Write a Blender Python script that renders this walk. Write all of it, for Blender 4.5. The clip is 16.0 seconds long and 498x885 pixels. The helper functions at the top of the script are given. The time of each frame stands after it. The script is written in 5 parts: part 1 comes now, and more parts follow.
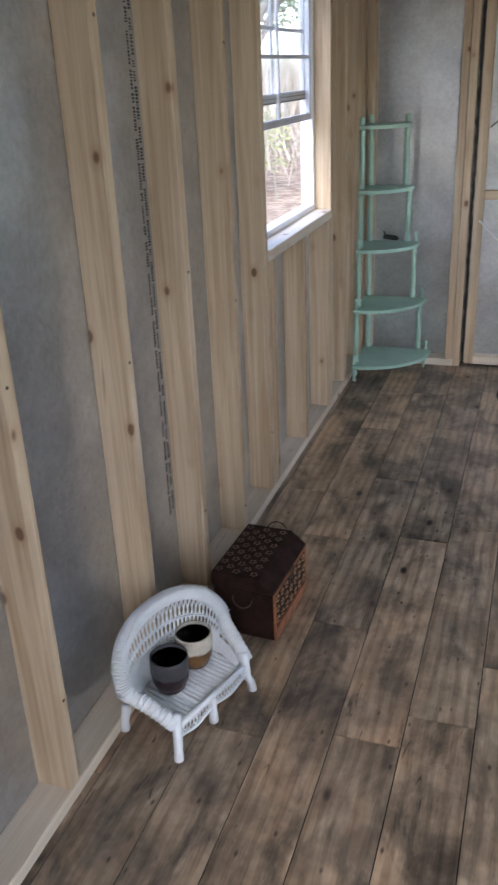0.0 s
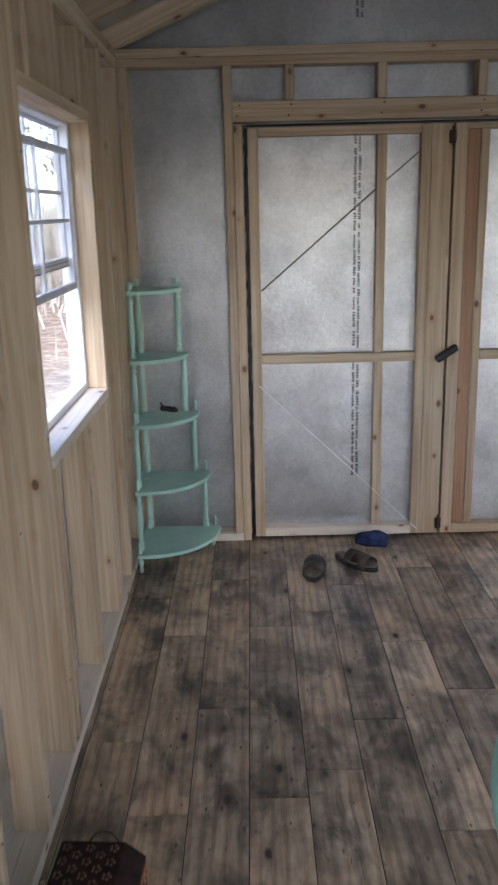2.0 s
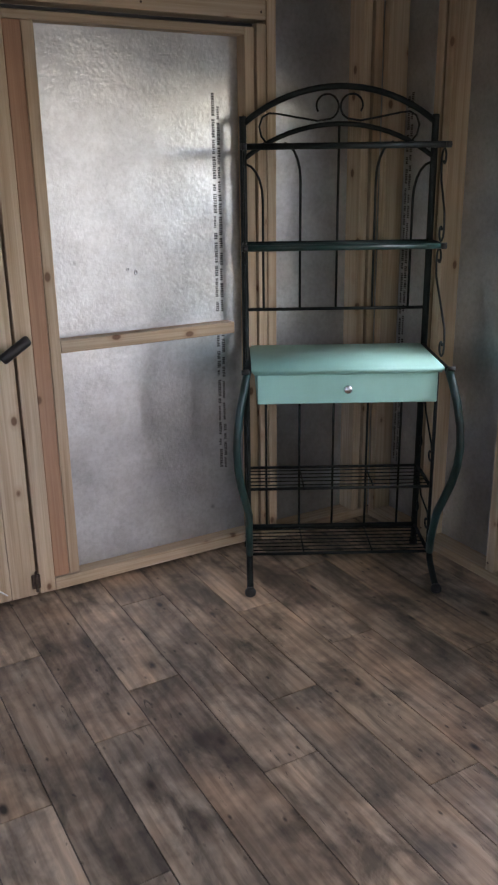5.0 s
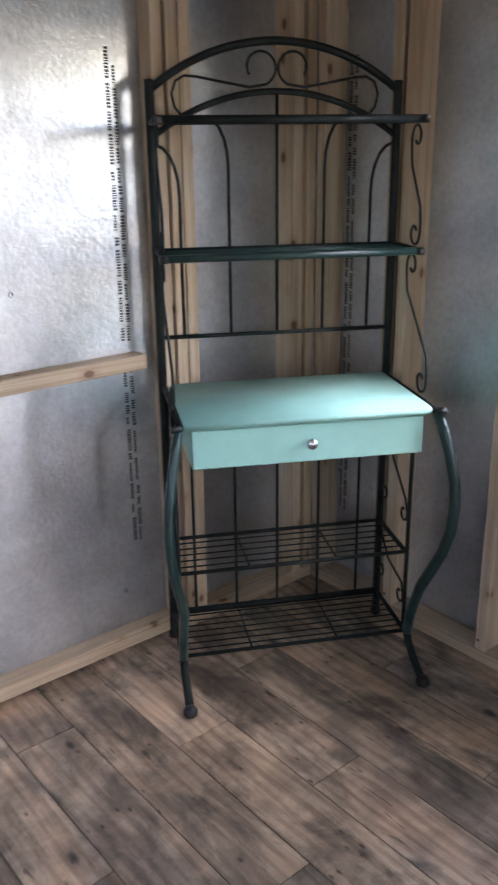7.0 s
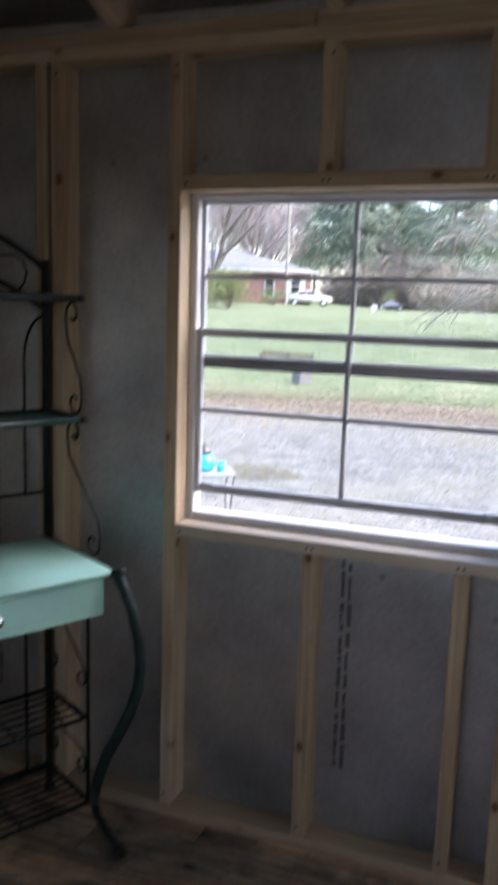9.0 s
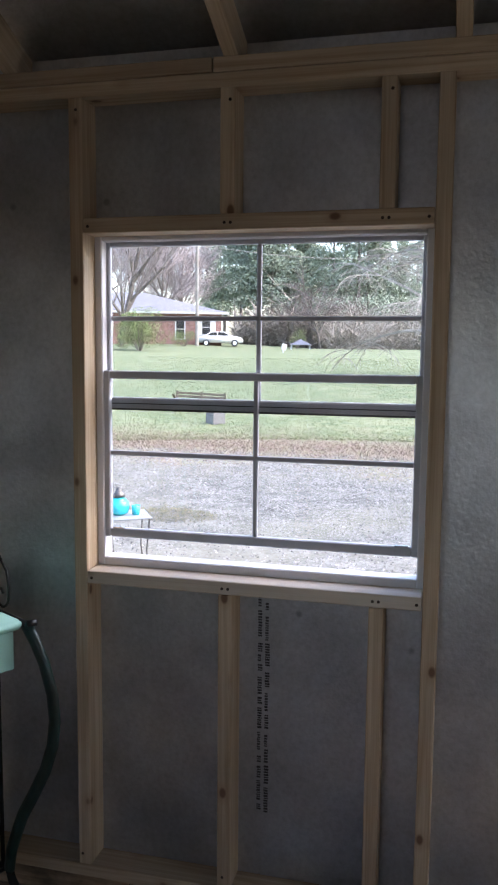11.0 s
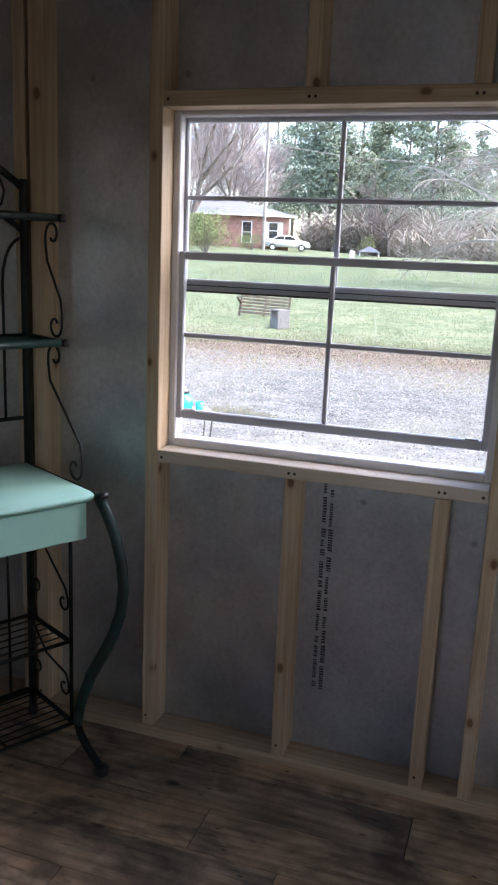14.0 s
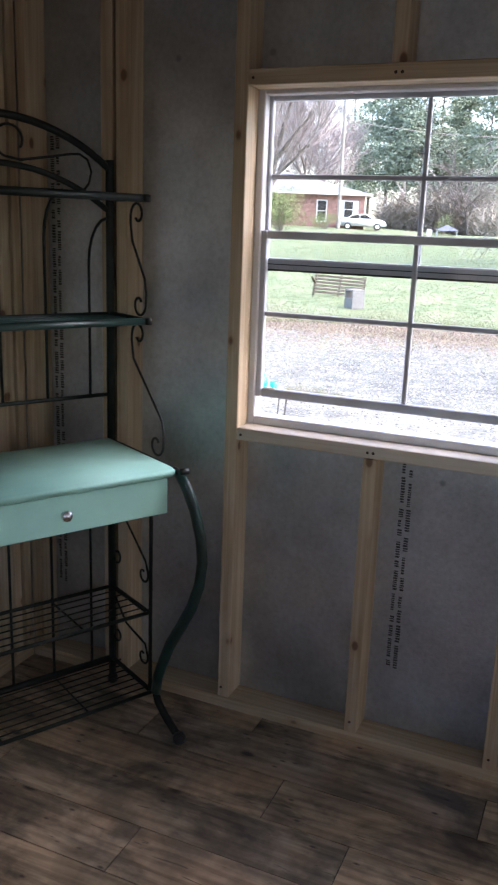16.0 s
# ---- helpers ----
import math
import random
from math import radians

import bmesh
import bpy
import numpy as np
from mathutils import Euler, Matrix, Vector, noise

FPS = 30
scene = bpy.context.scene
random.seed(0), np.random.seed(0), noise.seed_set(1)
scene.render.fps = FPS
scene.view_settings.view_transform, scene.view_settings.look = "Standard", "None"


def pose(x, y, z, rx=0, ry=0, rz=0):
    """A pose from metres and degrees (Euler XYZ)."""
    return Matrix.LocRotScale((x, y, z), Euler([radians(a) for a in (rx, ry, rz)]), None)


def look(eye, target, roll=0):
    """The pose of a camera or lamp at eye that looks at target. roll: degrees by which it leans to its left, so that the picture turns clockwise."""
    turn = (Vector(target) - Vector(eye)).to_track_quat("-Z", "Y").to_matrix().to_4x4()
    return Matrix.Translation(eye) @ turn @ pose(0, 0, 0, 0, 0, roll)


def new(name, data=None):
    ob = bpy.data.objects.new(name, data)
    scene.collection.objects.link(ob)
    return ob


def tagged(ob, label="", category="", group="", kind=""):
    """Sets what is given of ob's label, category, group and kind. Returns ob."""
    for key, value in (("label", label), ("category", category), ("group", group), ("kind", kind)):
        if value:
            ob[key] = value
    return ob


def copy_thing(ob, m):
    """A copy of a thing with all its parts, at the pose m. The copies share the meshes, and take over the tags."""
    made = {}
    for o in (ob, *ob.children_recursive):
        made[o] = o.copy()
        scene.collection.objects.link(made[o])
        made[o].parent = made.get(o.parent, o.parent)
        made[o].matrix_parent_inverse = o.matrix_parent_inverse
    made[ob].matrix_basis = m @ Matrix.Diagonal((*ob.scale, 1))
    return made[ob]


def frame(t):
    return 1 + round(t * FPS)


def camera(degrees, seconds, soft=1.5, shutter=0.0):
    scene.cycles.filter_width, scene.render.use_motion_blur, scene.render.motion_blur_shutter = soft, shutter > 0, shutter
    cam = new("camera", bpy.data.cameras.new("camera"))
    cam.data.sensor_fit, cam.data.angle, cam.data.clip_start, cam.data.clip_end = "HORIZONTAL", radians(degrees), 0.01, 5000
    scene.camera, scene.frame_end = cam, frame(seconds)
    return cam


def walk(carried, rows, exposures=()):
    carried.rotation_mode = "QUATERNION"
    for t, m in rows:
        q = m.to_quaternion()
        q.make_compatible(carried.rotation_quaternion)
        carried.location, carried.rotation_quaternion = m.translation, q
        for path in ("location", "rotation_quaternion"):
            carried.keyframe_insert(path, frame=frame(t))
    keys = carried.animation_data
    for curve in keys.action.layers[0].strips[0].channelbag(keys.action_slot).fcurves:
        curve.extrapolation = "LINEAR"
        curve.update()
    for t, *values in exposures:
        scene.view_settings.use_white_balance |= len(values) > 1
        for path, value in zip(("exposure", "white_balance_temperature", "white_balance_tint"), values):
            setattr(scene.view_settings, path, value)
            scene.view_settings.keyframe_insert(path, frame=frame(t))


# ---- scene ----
cam = camera(33.4, 16.0, soft=2.1, shutter=0.4)
PATH = [
    (0, (-0.08, 0.947, 1.514), (-0.7, 2.665, 0.698), -2.6),
    (0.5, (-0.224, 1.084, 1.538), (-0.629, 2.864, 0.722), 0.3),
    (1, (-0.36, 1.192, 1.584), (-0.557, 3.089, 0.981), 2.7),
    (1.5, (-0.414, 1.294, 1.578), (-0.507, 3.214, 1.024), 2.9),
    (2, (-0.415, 1.529, 1.58), (-0.429, 3.455, 1.04), -1.4),
    (2.5, (-0.393, 1.742, 1.558), (-0.203, 3.659, 1.017), -0.8),
    (3, (-0.372, 1.972, 1.587), (0.254, 3.786, 1.022), 0.4),
    (3.5, (-0.365, 2.148, 1.522), (0.457, 3.888, 0.978), 1.1),
    (4, (-0.302, 2.323, 1.502), (0.565, 4.04, 0.953), -1.2),
    (4.5, (-0.237, 2.498, 1.464), (0.667, 4.187, 0.889), -1.1),
    (4.7, (-0.212, 2.562, 1.47), (0.706, 4.233, 0.865), -0.9),
    (7, (0.06, 3.421, 1.454), (1.267, 4.874, 0.798), -0.7),
    (7.5, (0.018, 3.556, 1.443), (1.503, 4.726, 0.792), -2.2),
    (8, (-0.084, 3.66, 1.445), (1.493, 4.711, 0.807), -1.1),
    (8.5, (-0.122, 3.665, 1.47), (1.556, 4.568, 0.862), 0.7),
    (9, (-0.117, 3.636, 1.53), (1.734, 4.319, 1.204), 1.8),
    (9.2, (-0.125, 3.619, 1.538), (1.767, 4.235, 1.336), 1.8),
    (9.5, (-0.126, 3.621, 1.533), (1.792, 4.163, 1.367), 1.6),
    (9.7, (-0.111, 3.602, 1.556), (1.81, 4.129, 1.377), 1.5),
    (11.8, (-0.101, 3.648, 1.504), (1.813, 4.15, 1.217), -0.8),
    (12, (-0.096, 3.652, 1.498), (1.808, 4.168, 1.166), -0.8),
    (12.5, (-0.105, 3.656, 1.477), (1.779, 4.205, 1.093), 0.3),
    (13, (-0.109, 3.664, 1.477), (1.769, 4.216, 1.064), 1.3),
    (13.5, (-0.11, 3.658, 1.478), (1.751, 4.246, 1.042), 1.9),
    (14, (-0.128, 3.649, 1.469), (1.721, 4.266, 1.021), 2.4),
    (14.5, (-0.13, 3.645, 1.469), (1.705, 4.286, 0.999), 2.5),
    (15, (-0.142, 3.646, 1.471), (1.679, 4.317, 0.99), 2.5),
    (15.5, (-0.153, 3.652, 1.47), (1.653, 4.359, 0.98), 2.4),
    (16, (-0.155, 3.662, 1.467), (1.622, 4.432, 0.967), 2.1),
]
EXPOSURE = [(0, 3.3, 6250, 14), (1.5, 3.35, 6350, 14), (2.5, 3.1, 6100, 16), (3.3, 3.85, 6500, 17), (4.5, 3.3, 6550, 18), (7.0, 4.02, 6200, 20), (7.6, 4.05, 6350, 19), (8.0, 3.6, 6300, 18), (8.5, 3.25, 6350, 17), (9.2, 2.6, 6500, 18), (12.0, 2.58, 6500, 18), (12.6, 2.7, 6500, 18), (15.5, 2.83, 6500, 18), (16, 3.0, 6500, 18)]
walk(cam, [(t, look(eye, target, roll)) for t, eye, target, roll in PATH], EXPOSURE)

# ---- world and sun ----
world = bpy.data.worlds.new("overcast_sky")
scene.world = world
world.use_nodes = True
wn = world.node_tree.nodes
sky = wn.new("ShaderNodeTexSky")
sky.sky_type = "NISHITA"
sky.sun_disc = False
sky.sun_elevation, sky.sun_rotation = radians(48), radians(170)
sky.air_density, sky.dust_density, sky.ozone_density = 1.0, 2.0, 1.0
wn["Background"].inputs["Strength"].default_value = 0.15
world.node_tree.links.new(sky.outputs["Color"], wn["Background"].inputs["Color"])

sun_data = bpy.data.lights.new("sun", "SUN")
sun_data.energy, sun_data.angle, sun_data.color = 0.8, radians(70), (1.0, 0.97, 0.93)
sun = new("sun", sun_data)
sun.matrix_world = look((8.7, -49, 55), (0, 0, 0))


def opening_fill(name, at, towards, width, height, watts):
    """Fill lamp added in an unseen opening, standing in for sky light."""
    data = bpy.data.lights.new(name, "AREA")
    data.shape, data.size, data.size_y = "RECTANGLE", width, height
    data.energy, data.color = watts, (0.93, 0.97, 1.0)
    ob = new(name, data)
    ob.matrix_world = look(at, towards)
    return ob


# added lamps that brighten the room; both openings are out of view
opening_fill("side_door_light", (2.055, 1.95, 1.03), (0.0, 1.95, 1.03), 0.96, 1.96, 1.9)
opening_fill("back_door_light", (0.35, 0.055, 1.02), (0.35, 3.0, 1.02), 0.42, 1.94, 0.4)


# ---- materials ----
def material(name):
    m = bpy.data.materials.new(name)
    m.use_nodes = True
    nt = m.node_tree
    return m, nt, nt.nodes["Principled BSDF"]


def node(nt, kind, **values):
    n = nt.nodes.new(kind)
    for k, v in values.items():
        n.inputs[k.replace("_", " ")].default_value = v
    return n


def ramp(nt, fac, *stops):
    r = nt.nodes.new("ShaderNodeValToRGB")
    e = r.color_ramp.elements
    e[0].position, e[0].color = stops[0][0], (*stops[0][1], 1)
    e[1].position, e[1].color = stops[-1][0], (*stops[-1][1], 1)
    for p, c in stops[1:-1]:
        e.new(p).color = (*c, 1)
    nt.links.new(fac, r.inputs["Fac"])
    return r.outputs["Color"]


def mix(nt, fac, a, b, how="MIX"):
    n = nt.nodes.new("ShaderNodeMix")
    n.data_type, n.blend_type = "RGBA", how
    for sock, v in ((n.inputs["Factor"], fac), (n.inputs[6], a), (n.inputs[7], b)):
        if isinstance(v, (int, float)):
            sock.default_value = v
        elif isinstance(v, tuple):
            sock.default_value = (*v, 1)
        else:
            nt.links.new(v, sock)
    return n.outputs[2]


def coords(nt, scale=(1, 1, 1), shift=True):
    """Object coordinates, scaled, with an offset of its own for each object."""
    tc = nt.nodes.new("ShaderNodeTexCoord")
    mp = nt.nodes.new("ShaderNodeMapping")
    mp.inputs["Scale"].default_value = scale
    nt.links.new(tc.outputs["Object"], mp.inputs["Vector"])
    if shift:
        info = nt.nodes.new("ShaderNodeObjectInfo")
        mul = nt.nodes.new("ShaderNodeMath")
        mul.operation = "MULTIPLY"
        mul.inputs[1].default_value = 37.0
        nt.links.new(info.outputs["Random"], mul.inputs[0])
        comb = nt.nodes.new("ShaderNodeCombineXYZ")
        for k in range(3):
            nt.links.new(mul.outputs[0], comb.inputs[k])
        nt.links.new(comb.outputs[0], mp.inputs["Location"])
    return mp.outputs["Vector"]


def tex_noise(nt, vec, scale, detail=3.0, rough=0.55, distort=0.0):
    n = node(nt, "ShaderNodeTexNoise", Scale=scale, Detail=detail, Roughness=rough, Distortion=distort)
    nt.links.new(vec, n.inputs["Vector"])
    return n.outputs["Fac"]


def bump(nt, bsdf, height, strength=0.2, distance=0.002):
    b = node(nt, "ShaderNodeBump", Strength=strength, Distance=distance)
    nt.links.new(height, b.inputs["Height"])
    nt.links.new(b.outputs["Normal"], bsdf.inputs["Normal"])


def random_of(nt):
    return nt.nodes.new("ShaderNodeObjectInfo").outputs["Random"]


def mat_pine(name, light, dark, knot=(0.13, 0.06, 0.025)):
    """Sawn softwood with the grain along local z, and knots."""
    m, nt, b = material(name)
    grain = tex_noise(nt, coords(nt, (42, 42, 1.1)), 1.0, 4, 0.6, 0.9)
    fine = tex_noise(nt, coords(nt, (300, 300, 5)), 1.0, 2)
    broad = tex_noise(nt, coords(nt, (3, 3, 1.1)), 1.0, 2)
    c = ramp(nt, grain, (0.3, dark), (0.62, light))
    c = mix(nt, 0.22, c, ramp(nt, fine, (0.3, tuple(v * 0.7 for v in dark)), (0.7, light)))
    c = mix(nt, 0.75, c, ramp(nt, broad, (0.3, (0.72, 0.70, 0.68)), (0.7, (1.0, 1.0, 1.0))), "MULTIPLY")
    c = mix(nt, 0.8, c, ramp(nt, random_of(nt), (0.0, (0.8, 0.77, 0.73)), (0.5, (0.96, 0.95, 0.93)), (1.0, (1, 1, 1))), "MULTIPLY")
    v = node(nt, "ShaderNodeTexVoronoi", Scale=1.0)
    nt.links.new(coords(nt, (10, 10, 6.2)), v.inputs["Vector"])
    halo = ramp(nt, v.outputs["Distance"], (0.06, (1, 1, 1)), (0.24, (0, 0, 0)))
    core = ramp(nt, v.outputs["Distance"], (0.075, (1, 1, 1)), (0.12, (0, 0, 0)))
    c = mix(nt, mix(nt, 1.0, halo, (0.42, 0.42, 0.42), "MULTIPLY"), c, (0.30, 0.15, 0.07))
    c = mix(nt, mix(nt, 1.0, core, (0.9, 0.9, 0.9), "MULTIPLY"), c, knot)
    streak = tex_noise(nt, coords(nt, (55, 55, 2.4)), 1.0, 2, 0.5)
    c = mix(nt, ramp(nt, streak, (0.70, (0, 0, 0)), (0.78, (0.6, 0.6, 0.6))), c, (0.22, 0.12, 0.06))
    nt.links.new(c, b.inputs["Base Color"])
    b.inputs["Roughness"].default_value = 0.62
    bump(nt, b, fine, 0.25, 0.001)
    return m


def mat_foil(name):
    """Foil-faced sheathing board: dull silver with embossed strands and grey bloom."""
    m, nt, b = material(name)
    vec = coords(nt, (1, 1, 1), False)
    strands = tex_noise(nt, vec, 90, 2, 0.5, 0.0)
    swell = tex_noise(nt, vec, 30, 2, 0.5, 0.0)
    cloud = tex_noise(nt, vec, 2.6, 5, 0.6)
    c = ramp(nt, cloud, (0.3, (0.55, 0.568, 0.588)), (0.7, (0.71, 0.728, 0.746)))
    speck = tex_noise(nt, vec, 60, 4, 0.7)
    c = mix(nt, 0.45, c, ramp(nt, speck, (0.3, (0.62, 0.62, 0.62)), (0.6, (1, 1, 1))), "MULTIPLY")
    dirt = tex_noise(nt, vec, 5, 4, 0.6)
    c = mix(nt, 0.5, c, ramp(nt, dirt, (0.38, (1, 1, 1)), (0.70, (0.5, 0.5, 0.52))), "MULTIPLY")
    spots = node(nt, "ShaderNodeTexVoronoi", Scale=3.6)
    nt.links.new(vec, spots.inputs["Vector"])
    c = mix(nt, ramp(nt, spots.outputs["Distance"], (0.02, (0.55, 0.55, 0.55)), (0.045, (0, 0, 0))), c, (0.16, 0.16, 0.17))
    nt.links.new(c, b.inputs["Base Color"])
    b.inputs["Metallic"].default_value = 0.88
    nt.links.new(ramp(nt, cloud, (0.3, (0.29, 0.29, 0.29)), (0.75, (0.37, 0.37, 0.37))), b.inputs["Roughness"])
    bump(nt, b, mix(nt, 0.4, strands, swell), 0.42, 0.0045)
    return m


def mat_plank():
    """Printed weathered boards: cathedral grain, knots and black smudges, each board of its own tone."""
    m, nt, b = material("weathered_plank")
    vec = coords(nt, (1, 1, 1))
    long = tex_noise(nt, coords(nt, (19, 2.6, 19)), 1.0, 7, 0.66, 1.1)
    fine = tex_noise(nt, coords(nt, (150, 7, 150)), 1.0, 3, 0.6, 0.4)
    rings = nt.nodes.new("ShaderNodeTexWave")
    rings.wave_type, rings.bands_direction = "BANDS", "X"
    for k, v in (("Scale", 1.0), ("Distortion", 6.0), ("Detail", 3.0), ("Detail Scale", 1.2), ("Detail Roughness", 0.6)):
        rings.inputs[k].default_value = v
    nt.links.new(coords(nt, (9, 1.5, 9)), rings.inputs["Vector"])
    smoke = tex_noise(nt, coords(nt, (7, 3.4, 7)), 1.0, 6, 0.62, 0.5)
    cloud = tex_noise(nt, vec, 5.0, 4, 0.65, 0.0)
    c = ramp(nt, long, (0.30, (0.20, 0.155, 0.118)), (0.47, (0.35, 0.278, 0.212)), (0.64, (0.50, 0.42, 0.335)))
    c = mix(nt, 0.34, c, ramp(nt, rings.outputs["Fac"], (0.15, (0.19, 0.145, 0.112)), (0.6, (0.53, 0.44, 0.355))))
    c = mix(nt, 0.15, c, ramp(nt, fine, (0.35, (0.14, 0.11, 0.087)), (0.65, (0.58, 0.48, 0.39))))
    # rusty and ashen patches
    tint = tex_noise(nt, coords(nt, (7, 3.2, 7)), 1.0, 3, 0.55, 0.6)
    c = mix(nt, 0.8, c, ramp(nt, tint, (0.36, (0.95, 0.97, 1.0)), (0.50, (0.98, 0.97, 0.95)), (0.66, (1.02, 0.92, 0.83))), "MULTIPLY")
    c = mix(nt, 0.80, c, ramp(nt, smoke, (0.35, (0.14, 0.132, 0.125)), (0.52, (1, 1, 1))), "MULTIPLY")
    c = mix(nt, 0.58, c, ramp(nt, cloud, (0.38, (0.38, 0.37, 0.36)), (0.58, (1.5, 1.44, 1.34))), "MULTIPLY")
    tone = random_of(nt)
    c = mix(nt, 0.95, c, ramp(nt, tone, (0.0, (0.72, 0.70, 0.67)), (0.2, (1.02, 0.92, 0.80)), (0.4, (0.74, 0.72, 0.70)), (0.6, (1.16, 1.08, 0.98)), (0.8, (0.88, 0.79, 0.71)), (1.0, (1.32, 1.27, 1.20))), "MULTIPLY")
    # knots with a brown halo, and small dark flecks
    v = node(nt, "ShaderNodeTexVoronoi", Scale=1.0)
    nt.links.new(coords(nt, (8, 4.0, 8)), v.inputs["Vector"])
    c = mix(nt, ramp(nt, v.outputs["Distance"], (0.05, (0.6, 0.6, 0.6)), (0.30, (0, 0, 0))), c, (0.10, 0.062, 0.040))
    c = mix(nt, ramp(nt, v.outputs["Distance"], (0.05, (0.95, 0.95, 0.95)), (0.11, (0, 0, 0))), c, (0.016, 0.012, 0.010))
    crack = tex_noise(nt, coords(nt, (48, 8, 48)), 1.0, 3, 0.6, 1.2)
    c = mix(nt, ramp(nt, crack, (0.66, (0, 0, 0)), (0.72, (0.7, 0.7, 0.7))), c, (0.035, 0.026, 0.020))
    v2 = node(nt, "ShaderNodeTexVoronoi", Scale=1.0)
    nt.links.new(coords(nt, (24, 11, 24)), v2.inputs["Vector"])
    c = mix(nt, ramp(nt, v2.outputs["Distance"], (0.05, (0.8, 0.8, 0.8)), (0.13, (0, 0, 0))), c, (0.03, 0.020, 0.015))
    nt.links.new(c, b.inputs["Base Color"])
    nt.links.new(ramp(nt, long, (0.3, (0.34, 0.34, 0.34)), (0.7, (0.48, 0.48, 0.48))), b.inputs["Roughness"])
    b.inputs["Specular IOR Level"].default_value = 0.5
    bump(nt, b, fine, 0.15, 0.001)
    return m


def mat_paint(name, colour, rough=0.4, worn=0.12, scale=6, metallic=0.0, coat=0.0, relief=0.1):
    """Painted or plain surface with faint blotches, fine grain and small wear."""
    m, nt, b = material(name)
    vec = coords(nt, (1, 1, 1))
    blot = tex_noise(nt, vec, scale, 4, 0.6)
    fine = tex_noise(nt, vec, 160, 2)
    lo = tuple(max(0, v * (1 - 2 * worn)) for v in colour)
    hi = tuple(min(1, v * (1 + worn)) for v in colour)
    c = ramp(nt, blot, (0.3, lo), (0.7, hi))
    c = mix(nt, 0.15, c, ramp(nt, fine, (0.3, lo), (0.7, hi)))
    nt.links.new(c, b.inputs["Base Color"])
    nt.links.new(ramp(nt, blot, (0.3, (rough * 1.15,) * 3), (0.7, (rough * 0.85,) * 3)), b.inputs["Roughness"])
    b.inputs["Metallic"].default_value = metallic
    b.inputs["Coat Weight"].default_value = coat
    bump(nt, b, fine, relief, 0.001)
    return m


def mat_glass():
    m, nt, b = material("window_glass")
    tr = nt.nodes.new("ShaderNodeBsdfTransparent")
    tr.inputs["Color"].default_value = (0.97, 0.98, 0.98, 1)
    gl = node(nt, "ShaderNodeBsdfGlossy", Roughness=0.02)
    lw = node(nt, "ShaderNodeLayerWeight", Blend=0.5)
    pw = nt.nodes.new("ShaderNodeMath")
    pw.operation = "POWER"
    pw.inputs[1].default_value = 5.0
    nt.links.new(lw.outputs["Facing"], pw.inputs[0])
    fr = nt.nodes.new("ShaderNodeMath")
    fr.operation = "MULTIPLY_ADD"
    fr.inputs[1].default_value, fr.inputs[2].default_value = 0.6, 0.025
    nt.links.new(pw.outputs[0], fr.inputs[0])
    mx = nt.nodes.new("ShaderNodeMixShader")
    nt.links.new(fr.outputs[0], mx.inputs[0])
    nt.links.new(tr.outputs[0], mx.inputs[1])
    nt.links.new(gl.outputs[0], mx.inputs[2])
    nt.links.new(mx.outputs[0], nt.nodes["Material Output"].inputs["Surface"])
    return m


